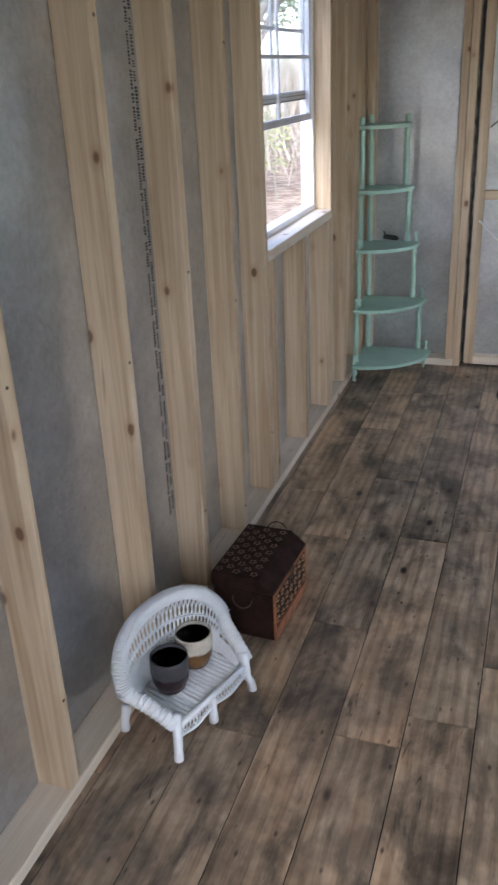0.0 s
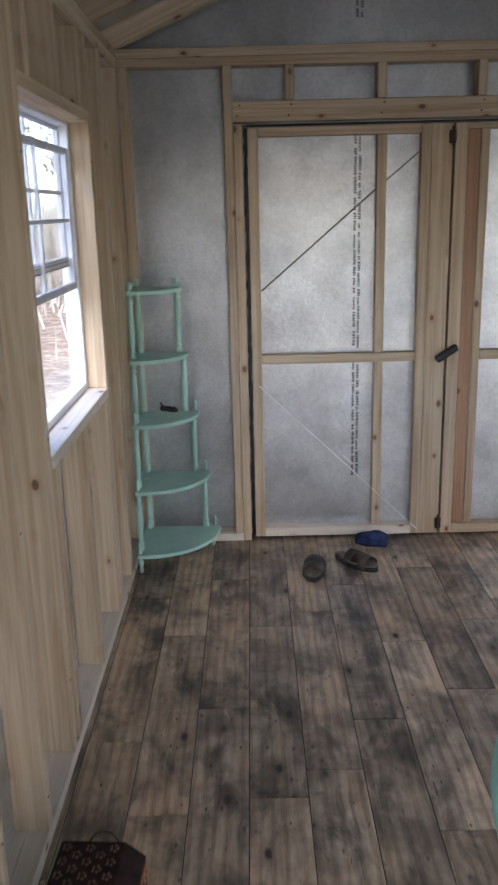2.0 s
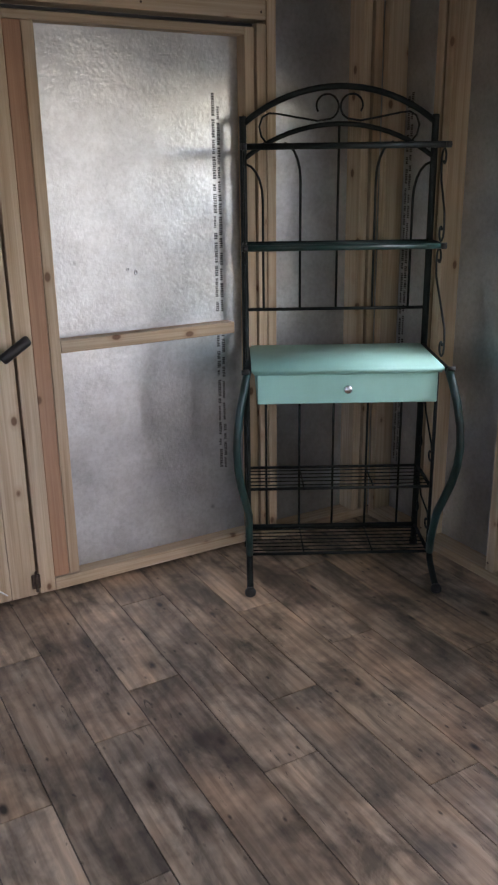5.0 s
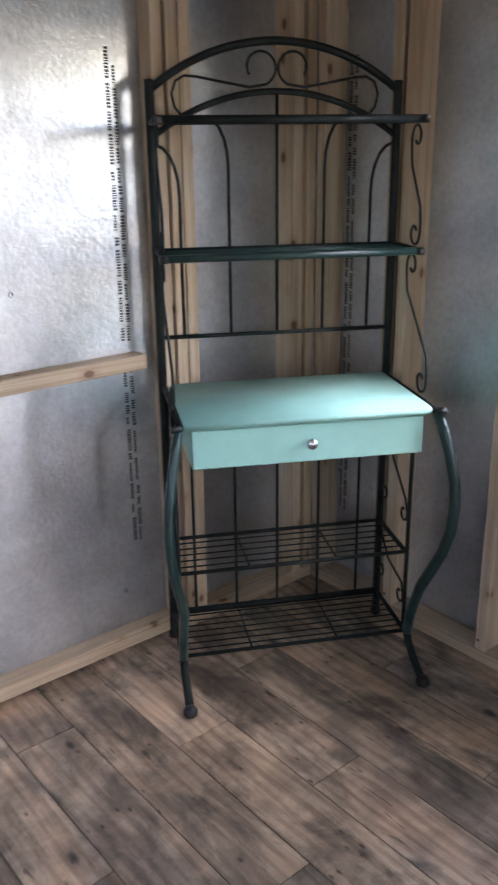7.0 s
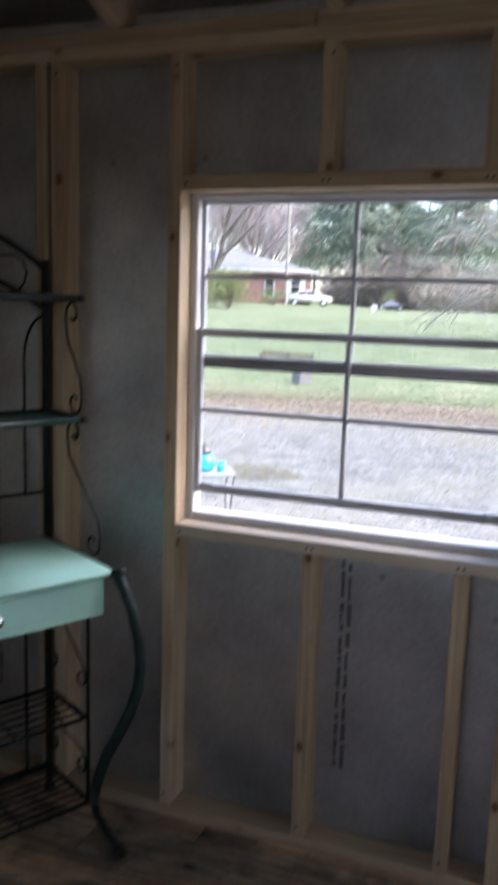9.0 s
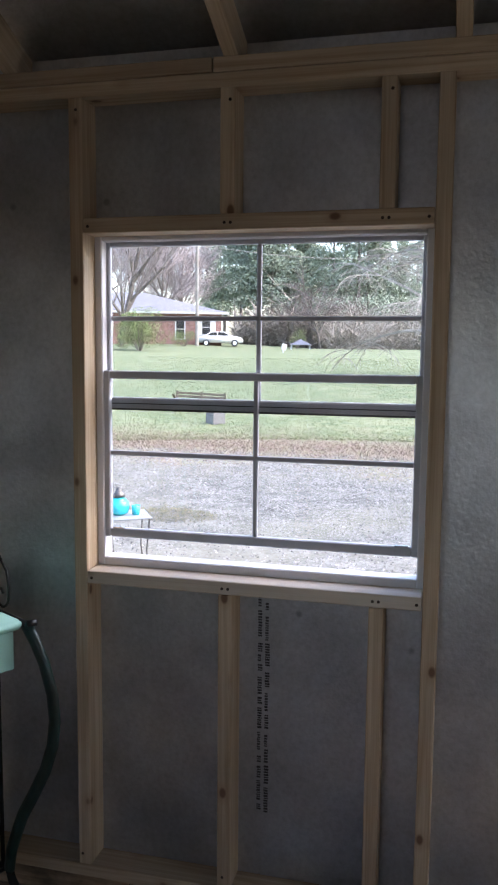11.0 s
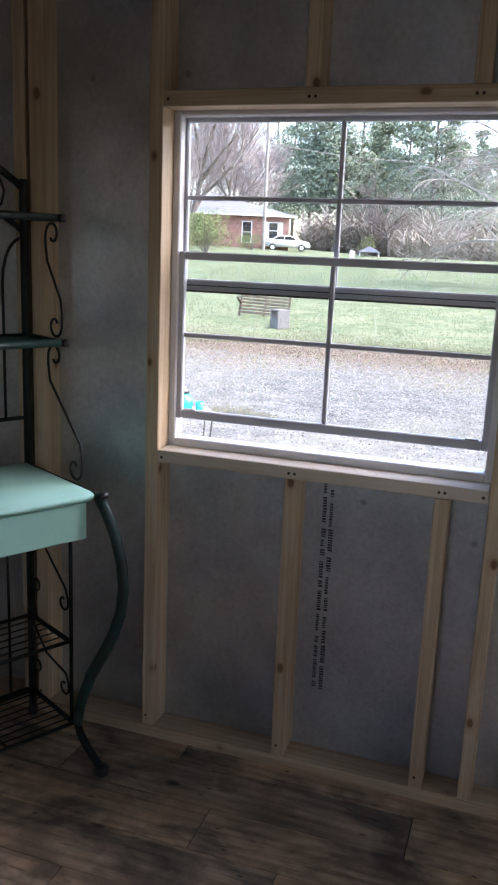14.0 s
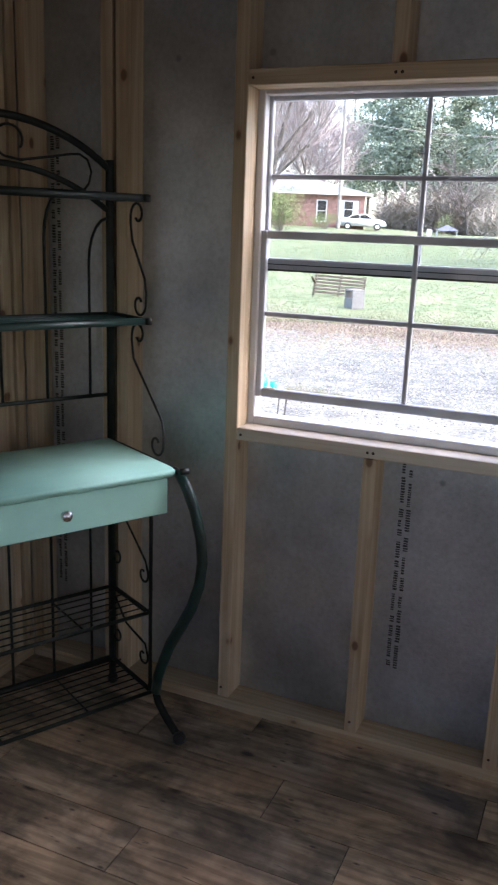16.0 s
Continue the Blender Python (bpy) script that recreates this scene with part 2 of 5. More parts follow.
def mat_ground():
    """One sheet: gravel by the shed, a dry strip, then rough spring grass."""
    m, nt, b = material("ground_cover")
    tc = nt.nodes.new("ShaderNodeTexCoord")
    vec = tc.outputs["Object"]
    sep = nt.nodes.new("ShaderNodeSeparateXYZ")
    nt.links.new(vec, sep.inputs[0])
    edge = tex_noise(nt, vec, 0.7, 4, 0.6)
    add = nt.nodes.new("ShaderNodeMath")
    add.operation = "MULTIPLY_ADD"
    add.inputs[1].default_value = 5.0
    nt.links.new(edge, add.inputs[0])
    mag = nt.nodes.new("ShaderNodeMath")
    mag.operation = "ABSOLUTE"
    nt.links.new(sep.outputs["X"], mag.inputs[0])
    nt.links.new(mag.outputs[0], add.inputs[2])
    far = nt.nodes.new("ShaderNodeMapRange")
    far.inputs["From Min"].default_value, far.inputs["From Max"].default_value = 0.0, 60.0
    nt.links.new(add.outputs[0], far.inputs["Value"])
    stones = node(nt, "ShaderNodeTexVoronoi", Scale=34.0)
    nt.links.new(vec, stones.inputs["Vector"])
    patch = tex_noise(nt, vec, 0.55, 4, 0.6)
    gravel = ramp(nt, stones.outputs["Distance"], (0.0, (0.265, 0.264, 0.240)), (0.5, (0.160, 0.160, 0.145)), (0.85, (0.040, 0.040, 0.036)))
    gravel = mix(nt, 0.55, gravel, ramp(nt, tex_noise(nt, vec, 2.5, 9, 0.88), (0.38, (0.032, 0.032, 0.029)), (0.5, (0.155, 0.154, 0.138)), (0.62, (0.36, 0.356, 0.325))))
    gravel = mix(nt, ramp(nt, patch, (0.42, (0, 0, 0)), (0.62, (0.6, 0.6, 0.6))), gravel, (0.205, 0.20, 0.155))
    blades = tex_noise(nt, vec, 4, 8, 0.8)
    tuft = tex_noise(nt, vec, 0.8, 4, 0.65)
    grass = ramp(nt, blades, (0.36, (0.070, 0.100, 0.048)), (0.5, (0.140, 0.176, 0.094)), (0.64, (0.25, 0.275, 0.170)))
    grass = mix(nt, ramp(nt, tuft, (0.45, (0, 0, 0)), (0.68, (0.75, 0.75, 0.75))), grass, (0.27, 0.275, 0.172))
    straw = ramp(nt, blades, (0.38, (0.09, 0.066, 0.053)), (0.47, (0.25, 0.195, 0.155)), (0.55, (0.15, 0.17, 0.08)), (0.64, (0.37, 0.31, 0.255)))
    k1 = ramp(nt, far.outputs[0], (0.242, (0, 0, 0)), (0.266, (1, 1, 1)))
    k2 = ramp(nt, far.outputs[0], (0.298, (0, 0, 0)), (0.335, (1, 1, 1)))
    c = mix(nt, k1, gravel, straw)
    c = mix(nt, k2, c, grass)
    west = nt.nodes.new("ShaderNodeMapRange")
    west.inputs["From Min"].default_value, west.inputs["From Max"].default_value = -3.2, -1.6
    nt.links.new(sep.outputs["X"], west.inputs["Value"])
    litter = ramp(nt, blades, (0.36, (0.05, 0.036, 0.026)), (0.5, (0.125, 0.095, 0.07)), (0.64, (0.22, 0.18, 0.14)))
    c = mix(nt, west.outputs[0], litter, c)
    nt.links.new(c, b.inputs["Base Color"])
    b.inputs["Roughness"].default_value = 0.9
    b.inputs["Specular IOR Level"].default_value = 0.15
    bump(nt, b, mix(nt, 0.5, stones.outputs["Distance"], blades), 0.5, 0.015)
    return m


def mat_leaf(name, a, c2, rough=0.7):
    """Foliage whose tone changes from clump to clump."""
    m, nt, b = material(name)
    geo = nt.nodes.new("ShaderNodeNewGeometry")
    nt.links.new(ramp(nt, geo.outputs["Random Per Island"], (0.0, a), (1.0, c2)), b.inputs["Base Color"])
    b.inputs["Roughness"].default_value = rough
    b.inputs["Specular IOR Level"].default_value = 0.15
    return m


PINE = mat_pine("pine_framing", (0.67, 0.535, 0.38), (0.42, 0.29, 0.17))
PINE_RED = mat_pine("pine_reddish", (0.47, 0.27, 0.16), (0.32, 0.17, 0.095))
# pale pine, lightened further for light falling on sills and bottom plates
PINE_PALE_LIT = mat_pine("pine_pale_lit", (0.82, 0.74, 0.63), (0.70, 0.59, 0.46))
FOIL = mat_foil("foil_sheathing")
PLANK = mat_plank()
MINT = mat_paint("mint_paint", (0.34, 0.62, 0.53), 0.5, 0.05, 5)
MINT_GLOSS = mat_paint("glossy_mint_paint", (0.43, 0.73, 0.60), 0.35, 0.04, 5)
MINT_PALE = mat_paint("mint_shelf_paint", (0.38, 0.58, 0.48), 0.42, 0.06, 7)
IRON = mat_paint("dark_green_iron", (0.009, 0.014, 0.013), 0.55, 0.25, 20, relief=0.3)
IRON_GREEN = mat_paint("green_brushed_iron", (0.012, 0.042, 0.038), 0.36, 0.35, 9, relief=0.3)
for m, level in ((IRON, 0.3), (IRON_GREEN, 0.55)):
    m.node_tree.nodes["Principled BSDF"].inputs["Specular IOR Level"].default_value = level
VINYL = mat_paint("white_vinyl", (0.72, 0.71, 0.73), 0.42, 0.05, 8)
BLACK = mat_paint("black_plastic", (0.012, 0.012, 0.013), 0.45, 0.2, 30)
INK = mat_paint("black_ink", (0.06, 0.06, 0.065), 0.8, 0.3, 60)
CHROME = mat_paint("chrome", (0.75, 0.75, 0.76), 0.16, 0.04, 30, metallic=1.0, relief=0.0)
STEEL = mat_paint("dark_steel", (0.16, 0.15, 0.14), 0.45, 0.3, 25, metallic=0.8)
RUST = mat_paint("rusty_steel", (0.06, 0.035, 0.022), 0.75, 0.4, 40)
GALV = mat_paint("bright_wire", (0.80, 0.80, 0.80), 0.35, 0.05, 30, metallic=0.2)
WICKER = mat_paint("white_wicker_paint", (0.74, 0.77, 0.80), 0.5, 0.05, 30, relief=0.3)
# the white vinyl greyed, with the sashes' room-side shade in its colour
VINYL_SHADED = mat_paint("shaded_sash_vinyl", (0.52, 0.53, 0.58), 0.42, 0.08, 8)
GLASS = mat_glass()
GROUND = mat_ground()


# ---- mesh helpers ----
def link_mesh(name, bm, mat, smooth=False):
    me = bpy.data.meshes.new(name)
    bm.to_mesh(me)
    bm.free()
    for m in mat if isinstance(mat, (list, tuple)) else [mat]:
        me.materials.append(m)
    if smooth:
        for p in me.polygons:
            p.use_smooth = True
    return me


def part(name, bm, mat, parent=None, label="", smooth=False, m=None):
    ob = new(name, link_mesh(name, bm, mat, smooth))
    if m is not None:
        ob.matrix_world = m
    if parent is not None:
        ob.parent = parent
    if label:
        tagged(ob, label)
    return ob


def empty(name, m, label, category, group="", kind=""):
    ob = new(name)
    ob.empty_display_size = 0.1
    ob.matrix_world = m
    return tagged(ob, label, category, group, kind)


def box(bm, lo, hi, bevel=0.0, index=0):
    """A box between two corners, its edges rounded by bevel."""
    c = [(a + b) / 2 for a, b in zip(lo, hi)]
    s = [abs(b - a) for a, b in zip(lo, hi)]
    r = bmesh.ops.create_cube(bm, size=1, matrix=Matrix.LocRotScale(c, None, s))
    faces = {f for v in r["verts"] for f in v.link_faces}
    for f in faces:
        f.material_index = index
    if bevel:
        edges = list({e for v in r["verts"] for e in v.link_edges})
        bmesh.ops.bevel(bm, geom=edges, offset=bevel, segments=1, affect="EDGES", profile=0.5)
    return bm


def boxes(*rows, bevel=0.0):
    bm = bmesh.new()
    for lo, hi in rows:
        box(bm, lo, hi, bevel)
    return bm


def tube(bm, points, radius, sides=6, flat=1.0, caps=True):
    """A round or flattened bar along a line of points; radius may be a list."""
    pts = [Vector(p) for p in points]
    rad = radius if isinstance(radius, (list, tuple)) else [radius] * len(pts)
    rings, ref = [], None
    for i, p in enumerate(pts):
        d = (pts[min(i + 1, len(pts) - 1)] - pts[max(i - 1, 0)]).normalized()
        if ref is None:
            ref = d.orthogonal().normalized()
            if abs(d.x) < 0.9:
                ref = (Vector((1, 0, 0)) - d * d.x).normalized()
        ref = (ref - d * ref.dot(d)).normalized()
        side = d.cross(ref)
        rings.append([bm.verts.new(p + rad[i] * (math.cos(a) * flat * ref + math.sin(a) * side))
                      for a in (2 * math.pi * k / sides for k in range(sides))])
    for a, b in zip(rings, rings[1:]):
        for k in range(sides):
            bm.faces.new((a[k], a[(k + 1) % sides], b[(k + 1) % sides], b[k]))
    if caps:
        bm.faces.new(rings[0][::-1])
        bm.faces.new(rings[-1])
    return bm


def lathe(bm, profile, sides=16, centre=(0, 0, 0)):
    """Spins (radius, height) rows round z."""
    cx, cy, cz = centre
    rings = [[bm.verts.new((cx + r * math.cos(2 * math.pi * k / sides), cy + r * math.sin(2 * math.pi * k / sides), cz + z))
              for k in range(sides)] for r, z in profile]
    for a, b in zip(rings, rings[1:]):
        for k in range(sides):
            bm.faces.new((a[k], a[(k + 1) % sides], b[(k + 1) % sides], b[k]))
    if profile[0][0] > 1e-5:
        bm.faces.new(rings[0][::-1])
    if profile[-1][0] > 1e-5:
        bm.faces.new(rings[-1])
    return bm


def spiral(c, u, v, r0, r1, a0, a1, n=12):
    """Points of a scroll round c, in the plane of u and v."""
    c, u, v = Vector(c), Vector(u), Vector(v)
    out = []
    for i in range(n + 1):
        k = i / n
        a, r = radians(a0 + (a1 - a0) * k), r0 + (r1 - r0) * k
        out.append(c + r * (math.cos(a) * u + math.sin(a) * v))
    return out


def lumber(name, lo, hi, parent, mat=None, label=""):
    """A sawn board between two corners of the world, its grain along its longest side."""
    mat = mat or PINE
    size = [b - a for a, b in zip(lo, hi)]
    k = max(range(3), key=lambda i: size[i])
    turn = {0: Euler((0, radians(90), 0)), 1: Euler((radians(90), 0, 0)), 2: Euler((0, 0, 0))}[k].to_matrix().to_4x4()
    back = turn.inverted().to_3x3()
    half = back @ Vector([s / 2 for s in size])
    half = Vector([abs(v) for v in half])
    bm = box(bmesh.new(), -half, half, 0.0022)
    m = Matrix.Translation([(a + b) / 2 for a, b in zip(lo, hi)]) @ turn
    return part(name, bm, mat, parent, label, m=m)


# ---- the shed's shell ----
L, R, D, B = -0.97, 1.96, 5.365, 0.15
SHEATH, DEEP = 0.012, 0.089
TOP, PLATE = 2.173, 0.038
W_LO, W_HI = 3.706, 4.618


def sheet(name, rows, label, seams=(), m=None):
    bm = boxes(*rows)
    ob = part(name, bm, FOIL)
    tagged(ob, label, "wall", kind="structure")
    return ob


def holed(axis, a0, a1, b0, b1, ya, yb, za, zb, top):
    """Rows of boxes for a wall with one opening; axis says along which line it runs."""
    rows = [((ya, 0.0), (b0, top)), ((b1, 0.0), (yb, top)), ((b0, 0.0), (b1, za)), ((b0, zb), (b1, top))]
    out = []
    for (p, q), (r, s) in rows:
        out.append(((a0, p, q), (a1, r, s)) if axis == "y" else ((p, a0, q), (r, a1, s)))
    return out


LW_LO, LW_HI, LW_Z0, LW_Z1 = 3.70, 4.612, 0.945, 1.885
RW_Z0, RW_Z1 = 0.912, 1.826
wall_left = sheet("wall_left", holed("y", L - DEEP - SHEATH, L - DEEP, LW_LO, LW_HI, B - DEEP, D + DEEP + SHEATH, LW_Z0, LW_Z1, 2.345),
                  "silver foil-faced sheathing wall behind bare pine studs")
# side opening added in the unseen part of this wall to admit light
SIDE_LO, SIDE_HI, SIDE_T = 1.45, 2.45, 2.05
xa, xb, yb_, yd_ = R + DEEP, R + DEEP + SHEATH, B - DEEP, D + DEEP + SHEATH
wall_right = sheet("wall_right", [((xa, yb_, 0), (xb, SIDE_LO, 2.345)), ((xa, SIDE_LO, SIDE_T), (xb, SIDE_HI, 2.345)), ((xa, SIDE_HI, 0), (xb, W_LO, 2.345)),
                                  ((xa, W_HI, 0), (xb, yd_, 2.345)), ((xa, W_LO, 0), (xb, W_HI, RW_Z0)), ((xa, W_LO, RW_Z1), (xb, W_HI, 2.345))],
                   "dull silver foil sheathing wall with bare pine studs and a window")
# unseen doorway added behind the camera's start, to light the room
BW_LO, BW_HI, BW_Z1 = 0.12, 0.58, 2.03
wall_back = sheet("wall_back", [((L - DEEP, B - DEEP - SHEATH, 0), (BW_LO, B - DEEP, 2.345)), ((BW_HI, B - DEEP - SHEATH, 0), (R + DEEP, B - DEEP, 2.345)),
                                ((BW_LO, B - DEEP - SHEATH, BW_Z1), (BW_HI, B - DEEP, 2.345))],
                  "plain foil-faced sheathing wall with an added doorway, unseen")
DOOR_L, DOOR_M, DOOR_R, DOOR_T = -0.432, 0.484, 1.412, 1.935
wall_door = sheet("wall_door", [((L - DEEP, D + DEEP, 0), (DOOR_L - 0.01, D + DEEP + SHEATH, 2.345)),
                                ((DOOR_R + 0.01, D + DEEP, 0), (R + DEEP, D + DEEP + SHEATH, 2.345)),
                                ((DOOR_L - 0.01, D + DEEP, DOOR_T + 0.01), (DOOR_R + 0.01, D + DEEP + SHEATH, 2.345))],
                  "foil-faced sheathing wall with framed double door opening")

STUD = 0.038


def stud_y(wall, y, side, z0=PLATE, z1=TOP, mat=None):
    """A stud of a side wall, its near edge at y."""
    lo, hi = (L - DEEP, L) if side == "left" else (R, R + DEEP)
    lumber("stud", (lo, y, z0), (hi, y + STUD, z1), wall, mat)


def stud_x(wall, x, z0=PLATE, z1=TOP, mat=None, width=STUD):
    lumber("stud", (x, D, z0), (x + width, D + DEEP, z1), wall, mat)


# left wall
for y in (0.30, 0.71, 1.12, 1.53, 1.80, 2.122, 2.590, 2.972, 3.330, 3.655, 4.614, 4.90, 5.326):
    stud_y(wall_left, y, "left")
for y in (3.732, 4.155, 4.555):
    stud_y(wall_left, y, "left", PLATE, LW_Z0 - 0.038)
for y in (3.79, 4.145, 4.50):
    stud_y(wall_left, y, "left", LW_Z1 + 0.038, TOP)
lumber("sill_plate", (L - DEEP, LW_LO, LW_Z0 - 0.038), (L + 0.004, LW_HI, LW_Z0), wall_left, PINE_PALE_LIT)
lumber("header", (L - DEEP, LW_LO, LW_Z1), (L, LW_HI, LW_Z1 + 0.038), wall_left)
lumber("bottom_plate", (L - DEEP, B, 0), (L, D, PLATE), wall_left, PINE_PALE_LIT)
for k in (0, 1):
    lumber("top_plate", (L - DEEP, B, TOP + k * PLATE), (L, D, TOP + (k + 1) * PLATE - 0.001), wall_left)

# right wall
for y in (0.30, SIDE_LO - STUD, SIDE_HI, 2.86, 3.27, 3.668, 4.618, 4.985, 5.035, 5.326):
    stud_y(wall_right, y, "right")
for y in (3.802, 4.202):
    stud_y(wall_right, y, "right", PLATE, RW_Z0 - 0.038)
    stud_y(wall_right, y, "right", RW_Z1 + 0.040, TOP)
lumber("sill_plate", (R - 0.003, W_LO + 0.002, RW_Z0 - 0.036), (R + DEEP, W_HI - 0.001, RW_Z0), wall_right, PINE_PALE_LIT)
lumber("header", (R, W_LO + 0.001, RW_Z1), (R + DEEP, W_HI - 0.001, RW_Z1 + 0.040), wall_right)
# header of the added side opening
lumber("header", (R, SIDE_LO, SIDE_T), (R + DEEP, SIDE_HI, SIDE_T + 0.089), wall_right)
lumber("bottom_plate", (R, B, 0), (R + DEEP, SIDE_LO, PLATE), wall_right)
lumber("bottom_plate", (R, SIDE_HI, 0), (R + DEEP, D, PLATE), wall_right)
for k in (0, 1):
    lumber("top_plate", (R, B, TOP + k * PLATE), (R + DEEP, 4.26 if k else D, TOP + (k + 1) * PLATE - 0.0015), wall_right)
lumber("top_plate", (R, 4.263, TOP + PLATE), (R + DEEP, D, TOP + 2 * PLATE - 0.001), wall_right)

# door wall
for x in (L + 0.001, -0.518, DOOR_R + 0.040, 1.868, 1.9205):
    stud_x(wall_door, x, PLATE if x < DOOR_L - 0.05 or x > DOOR_R + 0.03 else 0)
stud_x(wall_door, -0.478, 0.0, DOOR_T, None, 0.038)
stud_x(wall_door, DOOR_R, 0.0, DOOR_T, None, 0.037)
lumber("header", (-0.478, D, DOOR_T + 0.012), (DOOR_R + 0.037, D + DEEP, DOOR_T + 0.095), wall_door)
for x in (-0.250, 0.147, 0.578, 0.975):
    stud_x(wall_door, x, DOOR_T + 0.097, TOP)
lumber("bottom_plate", (L, D, 0), (-0.480, D + DEEP, PLATE), wall_door, PINE_PALE_LIT)
lumber("bottom_plate", (DOOR_R + 0.039, D, 0), (R, D + DEEP, PLATE), wall_door)
for k in (0, 1):
    lumber("top_plate", (L - DEEP, D, TOP + k * PLATE), (R + DEEP, D + DEEP, TOP + (k + 1) * PLATE - 0.001), wall_door)
# back wall
for x in (-0.97, -0.56, -0.238, 0.95, 1.36, 1.90):
    lumber("stud", (x, B - DEEP, PLATE), (x + STUD, B, TOP), wall_back)
# header of the added back doorway
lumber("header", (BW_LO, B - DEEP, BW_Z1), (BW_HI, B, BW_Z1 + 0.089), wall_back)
lumber("bottom_plate", (L, B - DEEP, 0), (BW_LO, B, PLATE), wall_back)
lumber("bottom_plate", (BW_HI, B - DEEP, 0), (R, B, PLATE), wall_back)
for k in (0, 1):
    lumber("top_plate", (L - DEEP, B - DEEP, TOP + k * PLATE), (R + DEEP, B, TOP + (k + 1) * PLATE - 0.001), wall_back)

# roof: two slopes, gable ends, rafters
RIDGE_X, SLOPE, EAVE_Z = (L + R) / 2, 0.42, TOP + 2 * PLATE
half_w = (R - L) / 2
bm = bmesh.new()
rise = math.hypot(1, SLOPE)
for s in (-1, 1):
    x_out, x_in = RIDGE_X + s * (half_w + 0.30), RIDGE_X
    z_out, z_in = EAVE_Z + 0.092 - 0.30 * SLOPE, EAVE_Z + 0.092 + half_w * SLOPE
    v = [bm.verts.new(p) for p in ((x_out, B - 0.2, z_out), (x_out, D + 0.25, z_out), (x_in, D + 0.25, z_in), (x_in, B - 0.2, z_in),
                                   (x_out, B - 0.2, z_out + 0.014), (x_out, D + 0.25, z_out + 0.014), (x_in, D + 0.25, z_in + 0.014), (x_in, B - 0.2, z_in + 0.014))]
    for q in ((0, 1, 2, 3), (7, 6, 5, 4), (0, 4, 5, 1), (1, 5, 6, 2), (2, 6, 7, 3), (3, 7, 4, 0)):
        bm.faces.new([v[i] for i in q])
for y0, y1 in ((D + DEEP, D + DEEP + SHEATH), (B - DEEP - SHEATH, B - DEEP)):
    pts = ((L - DEEP, 2.345), (R + DEEP, 2.345), (RIDGE_X, EAVE_Z + 0.092 + half_w * SLOPE))
    f = [bm.verts.new((x, y0, z)) for x, z in pts]
    g = [bm.verts.new((x, y1, z)) for x, z in pts]
    bm.faces.new(f)
    bm.faces.new(g[::-1])
    for i in range(3):
        j = (i + 1) % 3
        bm.faces.new((f[i], g[i], g[j], f[j]))
bmesh.ops.recalc_face_normals(bm, faces=bm.faces)
ceiling = part("ceiling", bm, FOIL)
tagged(ceiling, "foil-faced roof sheathing over sloping pine rafters", "ceiling", kind="structure")
for y in (0.20, 0.62, 1.22, 1.83, 2.44, 3.05, 3.635, 4.195, 4.805, D - 0.001):
    for s in (-1, 1):
        run = half_w + 0.09
        bm = box(bmesh.new(), (-0.019, 0.0, -run * rise / 2), (0.019, 0.089, run * rise / 2), 0.002)
        ang = math.atan(SLOPE)
        # local z runs up the slope, local x along the shed, local y out of the roof
        up = Vector((-s * math.cos(ang), 0, math.sin(ang)))
        out = Vector((s * math.sin(ang), 0, math.cos(ang)))
        along = out.cross(up)
        m = Matrix((along, out, up)).transposed().to_4x4()
        mid = Vector((RIDGE_X + s * run / 2, y + 0.019, EAVE_Z + (half_w - run / 2) * SLOPE - 0.002))
        part("rafter", bm, PINE, ceiling, m=Matrix.Translation(mid) @ m)


# nail heads where the boards meet
def nail(wall, at, out):
    bm = lathe(bmesh.new(), [(0.0042, 0.0), (0.0042, 0.0008), (0.0, 0.0012)], 8)
    turn = Vector((0, 0, 1)).rotation_difference(Vector(out)).to_matrix().to_4x4()
    part("nail_head", bm, RUST, wall, m=Matrix.Translation(at) @ turn)


for y in (3.815, 3.830, 4.212, 4.228, 4.604, 3.720):
    nail(wall_right, (R - 0.0035, y, RW_Z0 - 0.020), (-1, 0, 0))
    nail(wall_right, (R - 0.0005, y, RW_Z1 + 0.018), (-1, 0, 0))
for y in (3.81, 4.21, 4.63, 5.00):
    nail(wall_right, (R - 0.0005, y + 0.004, TOP - 0.03), (-1, 0, 0))
    nail(wall_right, (R - 0.0005, y + 0.014, 0.07), (-1, 0, 0))
for x in (-0.46, -0.237, 0.165, 0.595, 0.99, 1.43):
    nail(wall_door, (x, D - 0.0005, DOOR_T + 0.035), (0, -1, 0))
    nail(wall_door, (x + 0.011, D - 0.0005, DOOR_T + 0.078), (0, -1, 0))
for y in (2.141, 2.609, 2.991, 3.349, 3.674, 4.633):
    for z in (0.22, 0.95, 1.68):
        nail(wall_left, (L + 0.0005, y + 0.006 * math.sin(9 * y + 5 * z), z + 0.09 * math.sin(7 * y)), (1, 0, 0))


# ---- printed marks on the boards ----
def print_strip(parent, at, up, side, out, length, columns=2, seed=1):
    """Unreadable stencilled lines: short bars along a board."""
    rng = random.Random(seed)
    at, up, side, out = Vector(at), Vector(up), Vector(side), Vector(out)
    bm = bmesh.new()
    for c in range(columns):
        k = rng.uniform(0, 0.02)
        while k < length:
            w = rng.choice((0.009, 0.011, 0.012, 0.013))
            for i in range(rng.randint(3, 10)):
                tall = rng.choice((0.0035, 0.005, 0.006))
                a = at + up * k + side * (c * 0.0205 + rng.uniform(-0.0006, 0.0006))
                q = [a, a + side * w, a + side * w + up * tall, a + up * tall]
                lo = [bm.verts.new(p) for p in q]
                hi = [bm.verts.new(p + out * 0.0006) for p in q]
                bm.faces.new(hi)
